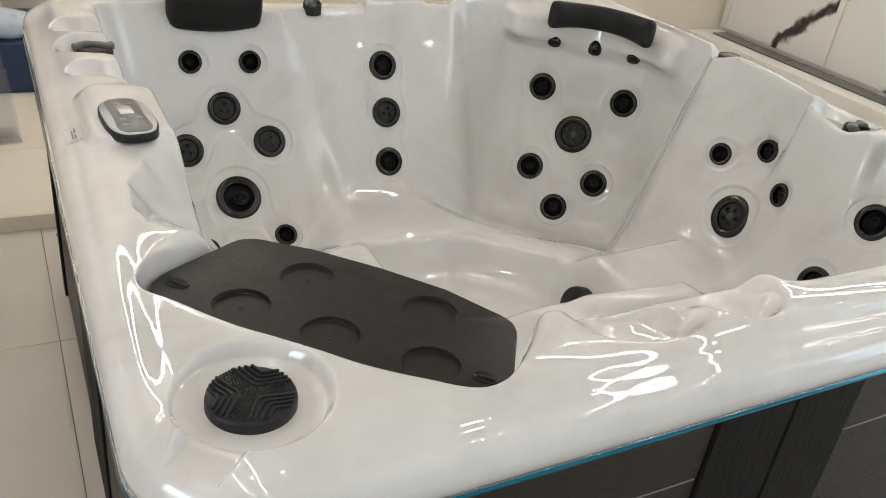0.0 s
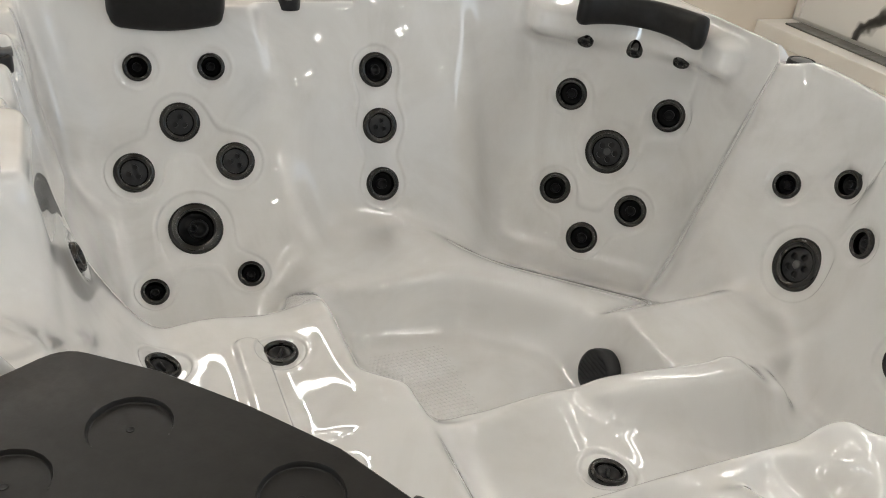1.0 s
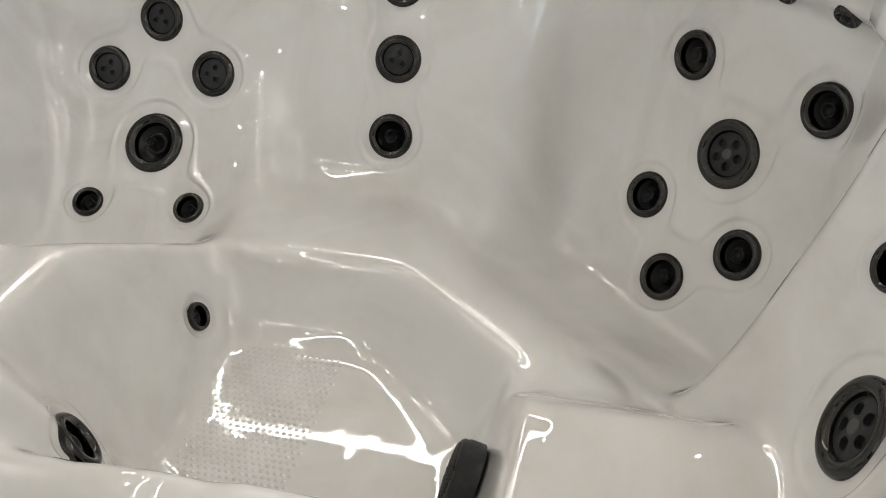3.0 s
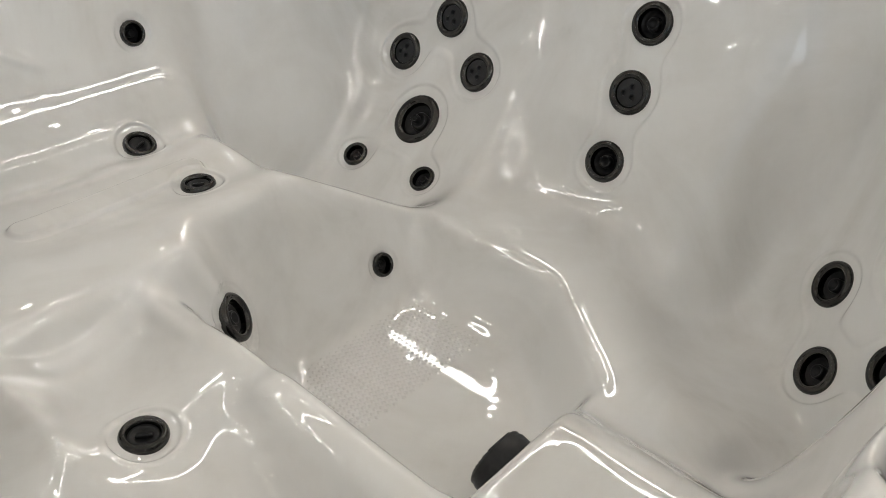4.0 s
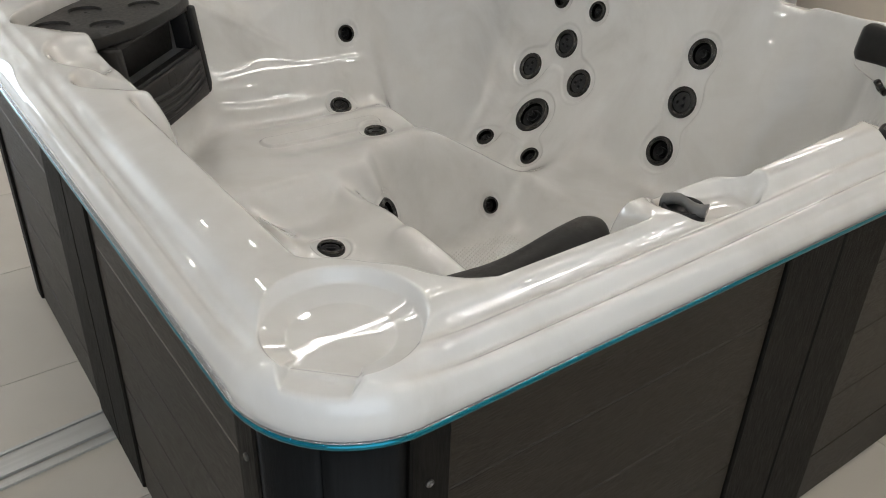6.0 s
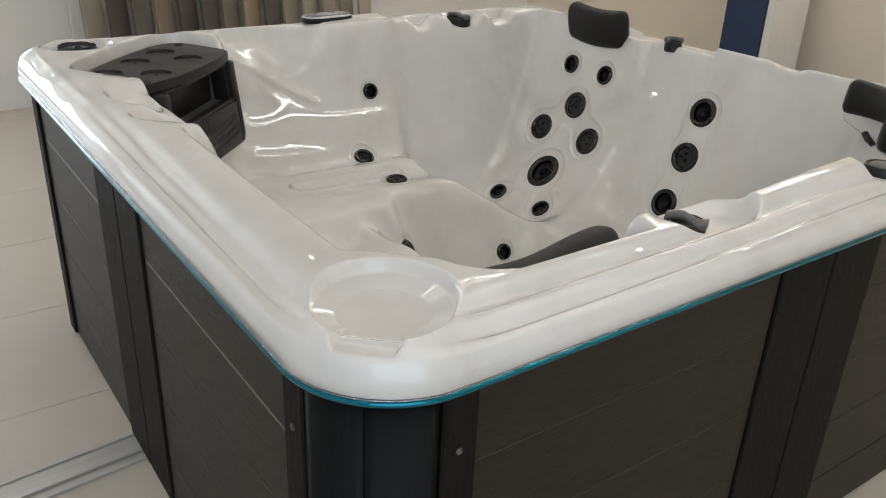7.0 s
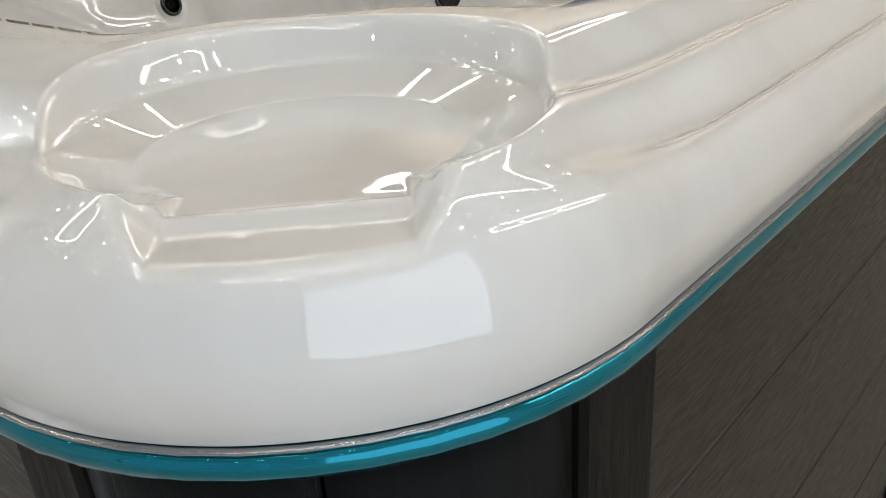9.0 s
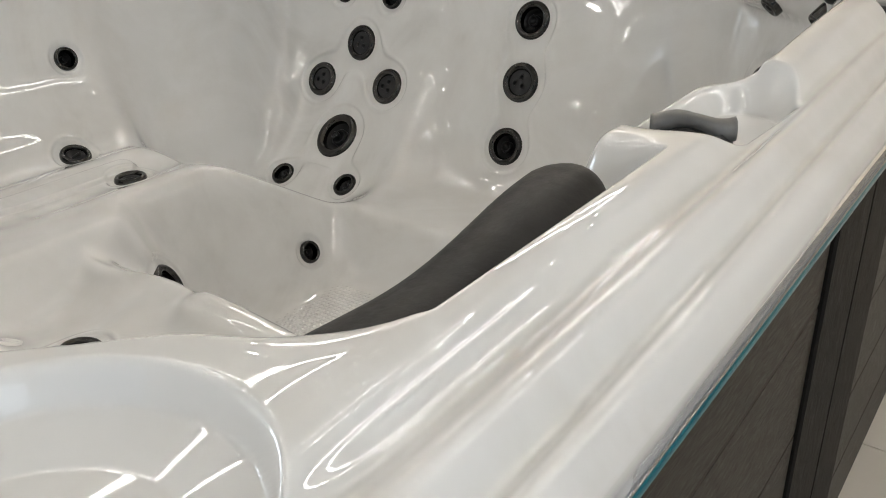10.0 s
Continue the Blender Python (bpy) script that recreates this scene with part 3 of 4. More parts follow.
def jet_meshes(kind):
    """Meshes of one kind of jet, shared by all of that kind: (name, mesh) pairs."""
    if kind in JET_PARTS:
        return JET_PARTS[kind]
    r = RADIUS[kind]
    made = []

    def keep(name, bm, material):
        me = bpy.data.meshes.new(name)
        bmesh.ops.recalc_face_normals(bm, faces=bm.faces)
        bm.to_mesh(me)
        bm.free()
        me.materials.append(material)
        me.shade_smooth()
        if name == "face" and kind in ("mid3", "bigrose"):
            me.set_sharp_from_angle(angle=radians(40))
        made.append((name, me))

    # dark chrome bezel: rounded outer roll falling to an inner step
    bm = bmesh.new()
    lathe(bm, [(r, -0.012), (r, 0.002)] + [(r * (0.81 + 0.19 * math.cos(a)), 0.002 + 0.0105 * math.sin(a)) for a in np.linspace(0.25, 2.95, 11)] + [(r * 0.615, -0.001), (r * 0.60, -0.012)], 48)
    keep("bezel", bm, CHROME)
    if kind == "mid3":
        holes = [(r * 0.27 * math.cos(radians(90 + 120 * i)), r * 0.27 * math.sin(radians(90 + 120 * i)), r * 0.135) for i in range(3)]
        keep("face", pierced_disc(r * 0.62, 0.0035, 0.0062, holes, 0.010), FACE_GREY)
        bm = bmesh.new()
        lathe(bm, [(r * 0.60, -0.004), (0, -0.004)], 24)
        keep("backing", bm, JETHOLE)
    elif kind == "bigrose":
        holes = [(r * 0.355 * math.cos(radians(90 + 72 * i)), r * 0.355 * math.sin(radians(90 + 72 * i)), r * 0.135) for i in range(5)]
        keep("face", pierced_disc(r * 0.62, 0.0, 0.004, holes, 0.012), FACE_GREY)
        bm = bmesh.new()
        lathe(bm, [(r * 0.60, -0.007), (0, -0.007)], 24)
        keep("backing", bm, JETHOLE)
        bm = bmesh.new()
        lathe(bm, [(r * 0.165, 0.003), (r * 0.16, 0.0050), (r * 0.13, 0.0056), (0, 0.0056)], 20)
        keep("cap", bm, CAP_GREY)
    elif kind in ("big", "mid", "small", "tiny"):
        bm = bmesh.new()
        lathe(bm, [(r * 0.68, -0.005), (r * 0.62, -0.005), (r * 0.53, -0.014), (r * 0.36, -0.018), (0, -0.018)], 36)
        keep("face", bm, JETFACE)
        bm = bmesh.new()
        k = 0.36 if kind == "big" else 0.30
        dx = r * 0.10 if kind == "big" else 0
        lathe(bm, [(r * k, -0.020), (r * k, -0.002), (r * k * 0.9, 0.001), (r * k * 0.72, 0.0), (r * k * 0.66, -0.008), (0, -0.010)], 24, Matrix.Translation((dx, 0, 0)))
        keep("nozzle", bm, JETFACE)
        if kind == "big":
            bm = bmesh.new()
            lathe(bm, [(r * 0.17, -0.014), (r * 0.17, 0.004), (r * 0.145, 0.006), (r * 0.115, 0.004), (r * 0.11, -0.012)], 20, Matrix.Translation((-r * 0.12, 0, 0)))
            keep("eyeball", bm, JETFACE)
    else:
        bm = bmesh.new()
        lathe(bm, [(r * 0.72, -0.004), (r * 0.66, 0.003), (r * 0.52, 0.006), (r * 0.36, 0.002), (0, -0.002)], 32)
        keep("face", bm, JETFACE)
        bm = bmesh.new()
        box(bm, -r * 0.34, r * 0.34, -r * 0.08, r * 0.08, -0.003, 0.006, 0.002, 2)
        keep("bridge", bm, JETFACE)
    JET_PARTS[kind] = made
    return made


JET_LABEL = {
    "small": "small dark chrome jet with a single nozzle", "mid": "medium dark chrome jet with a single nozzle",
    "mid3": "medium dark chrome jet with three holes", "big": "large dark chrome jet with a swivelling nozzle",
    "bigrose": "large dark chrome jet with five petal openings", "slot": "small dark jet with a bar across its opening",
    "tiny": "tiny dark chrome jet with a single nozzle",
}
rng = random.Random(4)


def jet(kind, p, n, sink=0.006, spin=0.0):
    m = seat_frame(p - n * sink, n) @ pose(0, 0, 0, 0, 0, spin)
    ob = thing("jet", JET_LABEL[kind], "jet", m, "hydrotherapy jets")
    for name, me in jet_meshes(kind):
        o = new(name, me)
        o.parent = ob
    return ob


for kind, p, n in SEATED:
    jet(kind, p, n, 0.006, rng.uniform(-25, 25) if kind != "slot" else rng.choice((20, 60)))


# ---- fittings of the tub ----
R2 = math.sqrt(0.5)


def sweep(bm, stations, power=2.6, n=28):
    """A soft body through stations of (centre, half axis, half axis), with a rounded-box section and closed ends."""
    rings = []
    for c, u, v in stations:
        ring = []
        for i in range(n):
            a = 2 * math.pi * i / n
            ca, sa = math.cos(a), math.sin(a)
            ring.append(bm.verts.new(c + u * math.copysign(abs(ca) ** (2 / power), ca) + v * math.copysign(abs(sa) ** (2 / power), sa)))
        rings.append(ring)
    for a, b in zip(rings, rings[1:]):
        for i in range(n):
            bm.faces.new((a[i], a[(i + 1) % n], b[(i + 1) % n], b[i]))
    bm.faces.new(rings[0][::-1])
    bm.faces.new(rings[-1])
    bmesh.ops.recalc_face_normals(bm, faces=bm.faces)
    return bm


def end_scale(f, k=0.12):
    """1 along the middle, rounding to a blunt end at f = 0 and 1."""
    e = min(f, 1 - f) / k
    return 1.0 if e >= 1 else 0.25 + 0.75 * math.sqrt(max(0, 1 - (1 - e) ** 2))


# headrest pillow on the long seat
bm = bmesh.new()
st = []
for i in range(33):
    f = i / 32
    k = end_scale(f, 0.10)
    x = -0.660 + 0.288 * f
    c = Vector((x, 0.905 - 0.012 * math.sin(math.pi * f), 0.926 - 0.012 * math.sin(math.pi * f)))
    st.append((c, Vector((0, 0.034, 0.010)) * k, Vector((0, -0.012, 0.066)) * (0.35 + 0.65 * k)))
sweep(bm, st, 3.0)
tagged(part("headrest_pillow", bm, FOAM), "rounded charcoal foam headrest pillow on the reclining seat", "pillow", "headrest pillows")

# concave pillow set into the corner headrest
bm = bmesh.new()
st = []
for i in range(41):
    f = i / 40
    s = 0.100 - 0.355 * f
    k = end_scale(f, 0.05)
    w = (2 * f - 1)
    d = 1.040 - 0.098 * abs(w) ** 2.0
    turn = 0.85 * w
    out = Vector((R2 * math.cos(turn) + R2 * math.sin(turn), R2 * math.cos(turn) - R2 * math.sin(turn), 0)) * 0.026
    drop = 0.932 - 0.003 * w
    c = Vector(((d - s) * R2, (d + s) * R2, drop))
    st.append((c, out * k, Vector((0.10 * R2, 0.10 * R2, 1)) * (0.040 + 0.008 * abs(w) ** 3) * (0.6 + 0.4 * k)))
sweep(bm, st, 2.8)
tagged(part("headrest_pillow", bm, FOAM), "concave charcoal foam headrest pillow set into the corner seat", "pillow", "headrest pillows")

# long wavy pillow on the second lounger
bm = bmesh.new()
st = []
for i in range(49):
    f = i / 48
    y = -0.750 + 0.292 * f
    k = end_scale(f, 0.10)
    hump = 0.5 - 0.5 * math.cos(math.pi * min(1, max(0, (f - 0.25) / 0.6)))
    x = 0.901 + 0.012 * math.sin(math.pi * f) - 0.004 * hump
    z = 0.886 + 0.009 * hump
    lean = 0.25
    c = Vector((x, y, z))
    st.append((c, Vector((1, 0, lean)).normalized() * 0.040 * k, Vector((-lean, 0, 1)).normalized() * (0.027 + 0.007 * hump) * (0.55 + 0.45 * k)))
sweep(bm, st, 2.4)
tagged(part("headrest_pillow", bm, FOAM), "long wavy charcoal foam pillow on the second lounger", "pillow", "headrest pillows")

# filter box, its face and its lid, across one corner; built along local x, facing local -y
fm = Matrix.Translation((-0.862 * R2, -0.862 * R2, 0)) @ pose(0, 0, 0, 0, 0, 135)
fbox = thing("filter_box", "dark brown-grey plastic skimmer filter box in the tub corner", "filter", fm)


def tilt(bm, lean=0.118, z0=0.89):
    for v in bm.verts:
        v.co.y -= (z0 - v.co.z) * lean
    return bm


W0, W1 = -0.232, 0.232
bm = bmesh.new()
box(bm, W0, W0 + 0.030, 0.0, 0.05, 0.605, 0.863, 0.006)
part("left_frame", tilt(bm), LID_PLASTIC, fbox)
bm = bmesh.new()
box(bm, W1 - 0.030, W1, 0.0, 0.05, 0.605, 0.863, 0.006)
part("right_frame", tilt(bm), LID_PLASTIC, fbox)
bm = bmesh.new()
box(bm, W0 + 0.03, W1 - 0.03, 0.012, 0.06, 0.852, 0.863, 0.003)
part("top_rail", tilt(bm), LID_PLASTIC, fbox)
bm = bmesh.new()
box(bm, W0 + 0.03, W1 - 0.03, 0.0, 0.05, 0.605, 0.742, 0.006)
part("front_panel", tilt(bm), LID_PLASTIC, fbox)
bm = bmesh.new()
lathe(bm, [(0.024, -0.001), (0.024, 0.0015), (0.0225, 0.0022), (0.021, 0.0008), (0, 0.0008)], 28, Matrix.Translation((0.0, -0.0196, 0.715)) @ pose(0, 0, 0, 83))
part("knob_ring", bm, LID_PLASTIC, fbox)
for i in range(4):
    bm = bmesh.new()
    z = 0.690 - 0.020 * i
    st = []
    for q in range(17):
        f = q / 16
        x = -0.185 + 0.37 * f
        st.append((Vector((x, 0.0, z + 0.020 * abs(2 * f - 1) ** 2)), Vector((0, 0.006, 0)), Vector((0, 0.002, 0.0055))))
    sweep(bm, st, 2.2, 10)
    part("louvre", tilt(bm), LID_PLASTIC, fbox)
bm = bmesh.new()
box(bm, W0 + 0.03, W1 - 0.03, 0.070, 0.078, 0.735, 0.86, 0.002)
part("weir_flap", bm, LID_PLASTIC, fbox, "flap standing in the skimmer mouth")
bm = bmesh.new()
box(bm, W0 + 0.032, W1 - 0.032, 0.006, 0.012, 0.742, 0.752, 0.002)
part("sill", tilt(bm), BLACK_PLASTIC, fbox)
for sx in (W0 + 0.03, W1 - 0.042):
    bm = bmesh.new()
    box(bm, sx, sx + 0.012, 0.02, 0.07, 0.742, 0.86, 0.002)
    part("cheek", tilt(bm), BLACK_PLASTIC, fbox)

lid = thing("drinks_tray", "matt dark brown-grey drinks tray with five cup recesses on the filter", "tray", fm)
pts = [(-0.247, 0.040), (-0.12, 0.004), (0.0, -0.006), (0.12, -0.006), (0.240, 0.012), (0.302, 0.226), (0.20, 0.262), (0.10, 0.270), (0.0, 0.273), (-0.10, 0.270), (-0.20, 0.262), (-0.283, 0.224)]
slab = []
for i, p in enumerate(pts):
    if i in (0, 4, 5, 11):
        a, b, c = Vector(pts[i - 1]), Vector(p), Vector(pts[(i + 1) % len(pts)])
        r = 0.030 if i in (0, 4) else 0.070
        s0, s1 = b + (a - b).normalized() * r, b + (c - b).normalized() * r
        slab += [tuple((1 - f) ** 2 * s0 + 2 * f * (1 - f) * b + f * f * s1) for f in (0, 0.2, 0.4, 0.6, 0.8, 1)]
    else:
        slab.append(p)
CUPS = [(-0.728, -0.603), (-0.845, -0.649), (-0.583, -0.746), (-0.746, -0.756), (-0.639, -0.866)]
inv = fm.inverted()
cups = [inv @ Vector((cx, cy, 0)) for cx, cy in CUPS]


def lid_plate():
    """A slab with a rounded rim and round cup recesses sunk into its top."""
    bm = bmesh.new()
    mid = Vector((0, 0.12))

    def ring(pts, z):
        return [bm.verts.new((x, y, z)) for x, y in pts]

    def shrunk(k):
        return [tuple(mid + (Vector(p) - mid) * k) for p in slab]

    def wall(a, b):
        for i in range(len(a)):
            bm.faces.new((a[i], a[(i + 1) % len(a)], b[(i + 1) % len(b)], b[i]))

    rings = [ring(shrunk(k), z) for k, z in ((0.99, 0.864), (1.0, 0.866), (1.0, 0.887), (0.992, 0.8915), (0.978, 0.893))]
    for a, b in zip(rings, rings[1:]):
        wall(a, b)
    bm.faces.new(rings[0][::-1])
    tops = []
    for c in cups:
        hoops = [ring([(c.x + r * math.cos(2 * math.pi * i / 40), c.y + r * math.sin(2 * math.pi * i / 40)) for i in range(40)], z) for r, z in ((0.0440, 0.893), (0.0430, 0.8915), (0.0422, 0.8870), (0.0408, 0.8860))]
        for a, b in zip(hoops, hoops[1:]):
            wall(a[::-1], b[::-1])
        bm.faces.new(hoops[-1])
        tops.append(hoops[0])
    # the flat top between rim and cups
    loop = rings[-1] + [v for h in tops for v in h]
    pts2 = [Vector((v.co.x, v.co.y)) for v in loop]
    n0 = len(rings[-1])
    edges = [(i, (i + 1) % n0) for i in range(n0)]
    for k in range(len(tops)):
        edges += [(n0 + 40 * k + i, n0 + 40 * k + (i + 1) % 40) for i in range(40)]
    out = delaunay_2d_cdt(pts2, edges, [list(range(n0))], 1, 1e-6)
    where = {i: src[0] for i, src in enumerate(out[3]) if src}
    for tri in out[2]:
        cx, cy = (sum(out[0][i][q] for i in tri) / len(tri) for q in (0, 1))
        if all(math.hypot(cx - c.x, cy - c.y) > 0.0435 for c in cups) and all(i in where for i in tri):
            bm.faces.new([loop[where[i]] for i in tri])
    bmesh.ops.recalc_face_normals(bm, faces=bm.faces)
    return bm


plate = part("plate", lid_plate(), LID_PLASTIC, lid)
plate.data.set_sharp_from_angle(angle=radians(30))
for c in cups:
    bm = bmesh.new()
    lathe(bm, [(0.0046, 0.0), (0.0046, 0.0006), (0.0038, 0.0008), (0.0034, 0.0002), (0, 0.0002)], 14, Matrix.Translation((c.x, c.y, 0.8862)))
    part("drain_hole", bm, JETHOLE, lid)
for gx, gy in ((0.250, 0.190), (-0.238, 0.195)):
    bm = bmesh.new()
    lathe(bm, [(0.020, -0.001), (0.020, 0.0012), (0.0185, 0.0022), (0.017, 0.0010), (0, 0.0006)], 24, Matrix.Translation((gx, gy, 0.893)))
    for v in bm.verts:
        v.co.y = gy + (v.co.y - gy) * 0.6
    grip = part("finger_grip", bm, LID_PLASTIC, lid)
    bm = bmesh.new()
    box(bm, gx - 0.013, gx + 0.013, gy - 0.0015, gy + 0.0015, 0.8935, 0.8955, 0.0006, 1)
    part("pull_tab", bm, BLACK_PLASTIC, grip)

# pop-up speaker in the corner
spk = thing("pop_up_speaker", "round black pop-up speaker with a perforated top", "speaker", pose(-0.893, -0.880, 0.8900, 0, 0, 25))
bm = bmesh.new()
lathe(bm, [(0.0550, -0.004), (0.0560, 0.004), (0.0560, 0.025), (0.0550, 0.0290), (0.053, 0.031), (0.02, 0.0325), (0, 0.0325)], 56)
part("housing", bm, BLACK_PLASTIC, spk)
for k in range(3):
    for i in range(4):
        bm = bmesh.new()
        a = radians(120 * k + 30)
        tip = Vector((math.cos(a), math.sin(a), 0))
        left, right = (Vector((math.cos(a + q), math.sin(a + q), 0)) for q in (radians(58), radians(-58)))
        apex = tip * (0.0135 + 0.0085 * i)
        reach = 0.048 - 0.0085 * i
        pts = [apex + left * reach * (1 - q / 6) for q in range(6)] + [apex + tip * 0.0015] + [apex + right * reach * (q / 6) for q in range(1, 7)]
        pts = [p if p.length < 0.052 else p * (0.052 / p.length) for p in pts]
        st = [(p + Vector((0, 0, 0.0325)), tip * 0.0023, Vector((0, 0, 0.0028))) for p in pts]
        sweep(bm, st, 2.2, 8)
        part("rib", bm, BLACK_PLASTIC, spk)
bm = bmesh.new()
for k in range(3):
    a = radians(120 * k + 90)
    u, w = Vector((math.cos(a), math.sin(a), 0)), Vector((-math.sin(a), math.cos(a), 0))
    for i in range(12):
        for j in range(-4, 5):
            p = u * (0.003 + 0.0043 * i) + w * (0.0043 * (j + 0.5 * (i % 2)))
            if p.length < 0.052 and abs(j) * 0.0043 < 0.006 + 0.25 * i * 0.0043:
                lathe(bm, [(0.0015, 0.0325), (0.0013, 0.0336), (0, 0.0333)], 6, Matrix.Translation((p.x, p.y, 0)))
tagged(part("perforation", bm, JETHOLE, spk), kind="stuff")

# control panel on its raised pad
LCD = mat("lcd_window", (0.75, 0.77, 0.78), 0.15, coat=0.5)
PANEL_GREY = speckled("panel_grey", (0.20, 0.195, 0.20), (0.23, 0.225, 0.23), 30, 0.3)
WHITE_PLASTIC = mat("white_plastic", (0.75, 0.75, 0.74), 0.25, coat=0.3)
MARK = mat("button_mark", (0.32, 0.32, 0.33), 0.4)
pz = float(shell_height(np.array([-0.907]), np.array([-0.040]))[0])
cp = thing("control_panel", "oval grey control panel with a lit display and four buttons", "control panel", pose(-0.907, -0.040, pz - 0.002, 0, 0, 4))


def oval(a, b, p=3.0, n=48):
    return [(a * math.copysign(abs(math.cos(t)) ** (2 / p), math.cos(t)), b * math.copysign(abs(math.sin(t)) ** (2 / p), math.sin(t))) for t in [2 * math.pi * i / n for i in range(n)]]


bm = bmesh.new()
prism(bm, oval(0.049, 0.094), -0.006, 0.010, 0.004, 3)
part("base", bm, BLACK_PLASTIC, cp)
bm = bmesh.new()
prism(bm, oval(0.046, 0.090), 0.008, 0.0145, 0.003, 3)
part("bezel", bm, WHITE_PLASTIC, cp, "white glossy bezel")
bm = bmesh.new()
waist = [(x * (0.66 + 0.32 * (abs(y) / 0.0885) ** 2), y) for x, y in oval(0.0445, 0.0885, 3.0)]
prism(bm, waist, 0.0135, 0.0165, 0.0012, 2)
part("overlay", bm, PANEL_GREY, cp)
bm = bmesh.new()
box(bm, -0.013, 0.013, 0.002, 0.040, 0.0155, 0.0172, 0.0006, 1)
part("display", bm, LCD, cp, "bright display window")
for bx, by in ((-0.015, -0.025), (0.015, -0.025), (-0.015, -0.052), (0.015, -0.052), (-0.012, 0.058), (0.012, 0.058)):
    bm = bmesh.new()
    prism(bm, [(bx + x, by + y) for x, y in oval(0.008, 0.006, 2.2, 20)], 0.0158, 0.0172, 0.0005, 1)
    part("button", bm, MARK, cp)

# paper label on the rim
PAPER = mat("label_paper", (0.72, 0.71, 0.68), 0.5)
INK = mat("label_ink", (0.25, 0.25, 0.25), 0.6)


lab = thing("rim_label", "small white printed label stuck on the rim", "label")


def drape(bm, off):
    xs = np.array([v.co.x for v in bm.verts])
    ys = np.array([v.co.y for v in bm.verts])
    for v, z in zip(bm.verts, shell_height(xs, ys)):
        v.co.z = z + off + v.co.z
    return bm


def sheet(x0, x1, y0, y1, n=6, m=6):
    bm = bmesh.new()
    g = [[bm.verts.new((x0 + (x1 - x0) * i / n, y0 + (y1 - y0) * j / m, 0)) for j in range(m + 1)] for i in range(n + 1)]
    for i in range(n):
        for j in range(m):
            bm.faces.new((g[i][j], g[i + 1][j], g[i + 1][j + 1], g[i][j + 1]))
    return bm


part("paper", drape(sheet(-1.022, -0.990, -0.048, 0.022), 0.0012), PAPER, lab)
for x0, x1, y0, y1 in ((-1.010, -1.007, -0.035, 0.005), (-1.005, -1.002, -0.038, -0.018), (-1.005, -1.002, -0.012, 0.010)):
    part("print_bar", drape(sheet(x0, x1, y0, y1, 1, 4), 0.0020), INK, lab)


def valve(x, y, z, turn, label, handle_material, r=0.044, wave=True):
    v = thing("diverter_valve", label, "valve", pose(x, y, z, 0, 0, turn), "diverter valves")
    bm = bmesh.new()
    lathe(bm, [(r, -0.02), (r * 1.02, 0.004), (r, 0.014), (r * 0.93, 0.019), (r * 0.84, 0.018), (r * 0.78, 0.010), (0, 0.008)], 40)
    part("collar", bm, BLACK_PLASTIC, v)
    bm = bmesh.new()
    if wave:
        st = []
        for i in range(25):
            f = i / 24
            xx = (f * 2 - 1) * r * 1.04
            st.append((Vector((xx, 0.010 * math.sin(f * math.pi * 2), 0.021 - 0.003 * math.cos(f * math.pi * 2))), Vector((0, 0.010 + 0.005 * abs(2 * f - 1), 0)), Vector((0, 0, 0.0095 - 0.003 * (1 - abs(2 * f - 1))))))
        sweep(bm, st, 2.6, 16)
        part("handle", bm, handle_material, v, "grey wave-shaped handle")
    else:
        lathe(bm, [(r * 0.8, 0.008), (r * 0.78, 0.017), (r * 0.7, 0.019), (0, 0.020)], 36)
        part("cap", bm, handle_material, v, "grey flat cap")
    return v


valve(0.926, -0.303, 0.895, 25, "round black diverter valve with a grey wave handle", GREY_PLASTIC, 0.0345)
valve(0.972, 0.245, 0.918, 100, "round black diverter valve in a rim recess", GREY_PLASTIC, 0.036, False)
valve(-0.905, 0.535, 0.899, 10, "diverter valve with a grey wave handle beside the reclining seat", GREY_PLASTIC, 0.046)
valve(-0.190, 0.957, 0.901, 70, "small black valve with a grey handle on the far rim", GREY_PLASTIC, 0.030)

# slim jets below the corner headrest
for s, z in ((0.080, 0.822), (-0.066, 0.815), (-0.208, 0.820)):
    d = 1.004 + 0.034 * math.exp(-((s + 0.05) / 0.13) ** 2)
    p = Vector(((d - s) * R2, (d + s) * R2, z))
    nrm = Vector((-0.5, -0.5, -0.65)).normalized()
    ob = thing("neck_jet", "slim dark chrome neck jet under the corner headrest", "jet", seat_frame(p - nrm * 0.004, nrm), "neck jets")
    bm = bmesh.new()
    lathe(bm, [(0.024, -0.03), (0.024, 0.004), (0.022, 0.008), (0.018, 0.009), (0.014, 0.004), (0, 0.003)], 28)
    part("bezel", bm, CHROME, ob)
    bm = bmesh.new()
    lathe(bm, [(0.009, 0.002), (0.009, 0.009), (0.006, 0.011), (0, 0.008)], 18)
    part("nozzle", bm, JETFACE, ob)


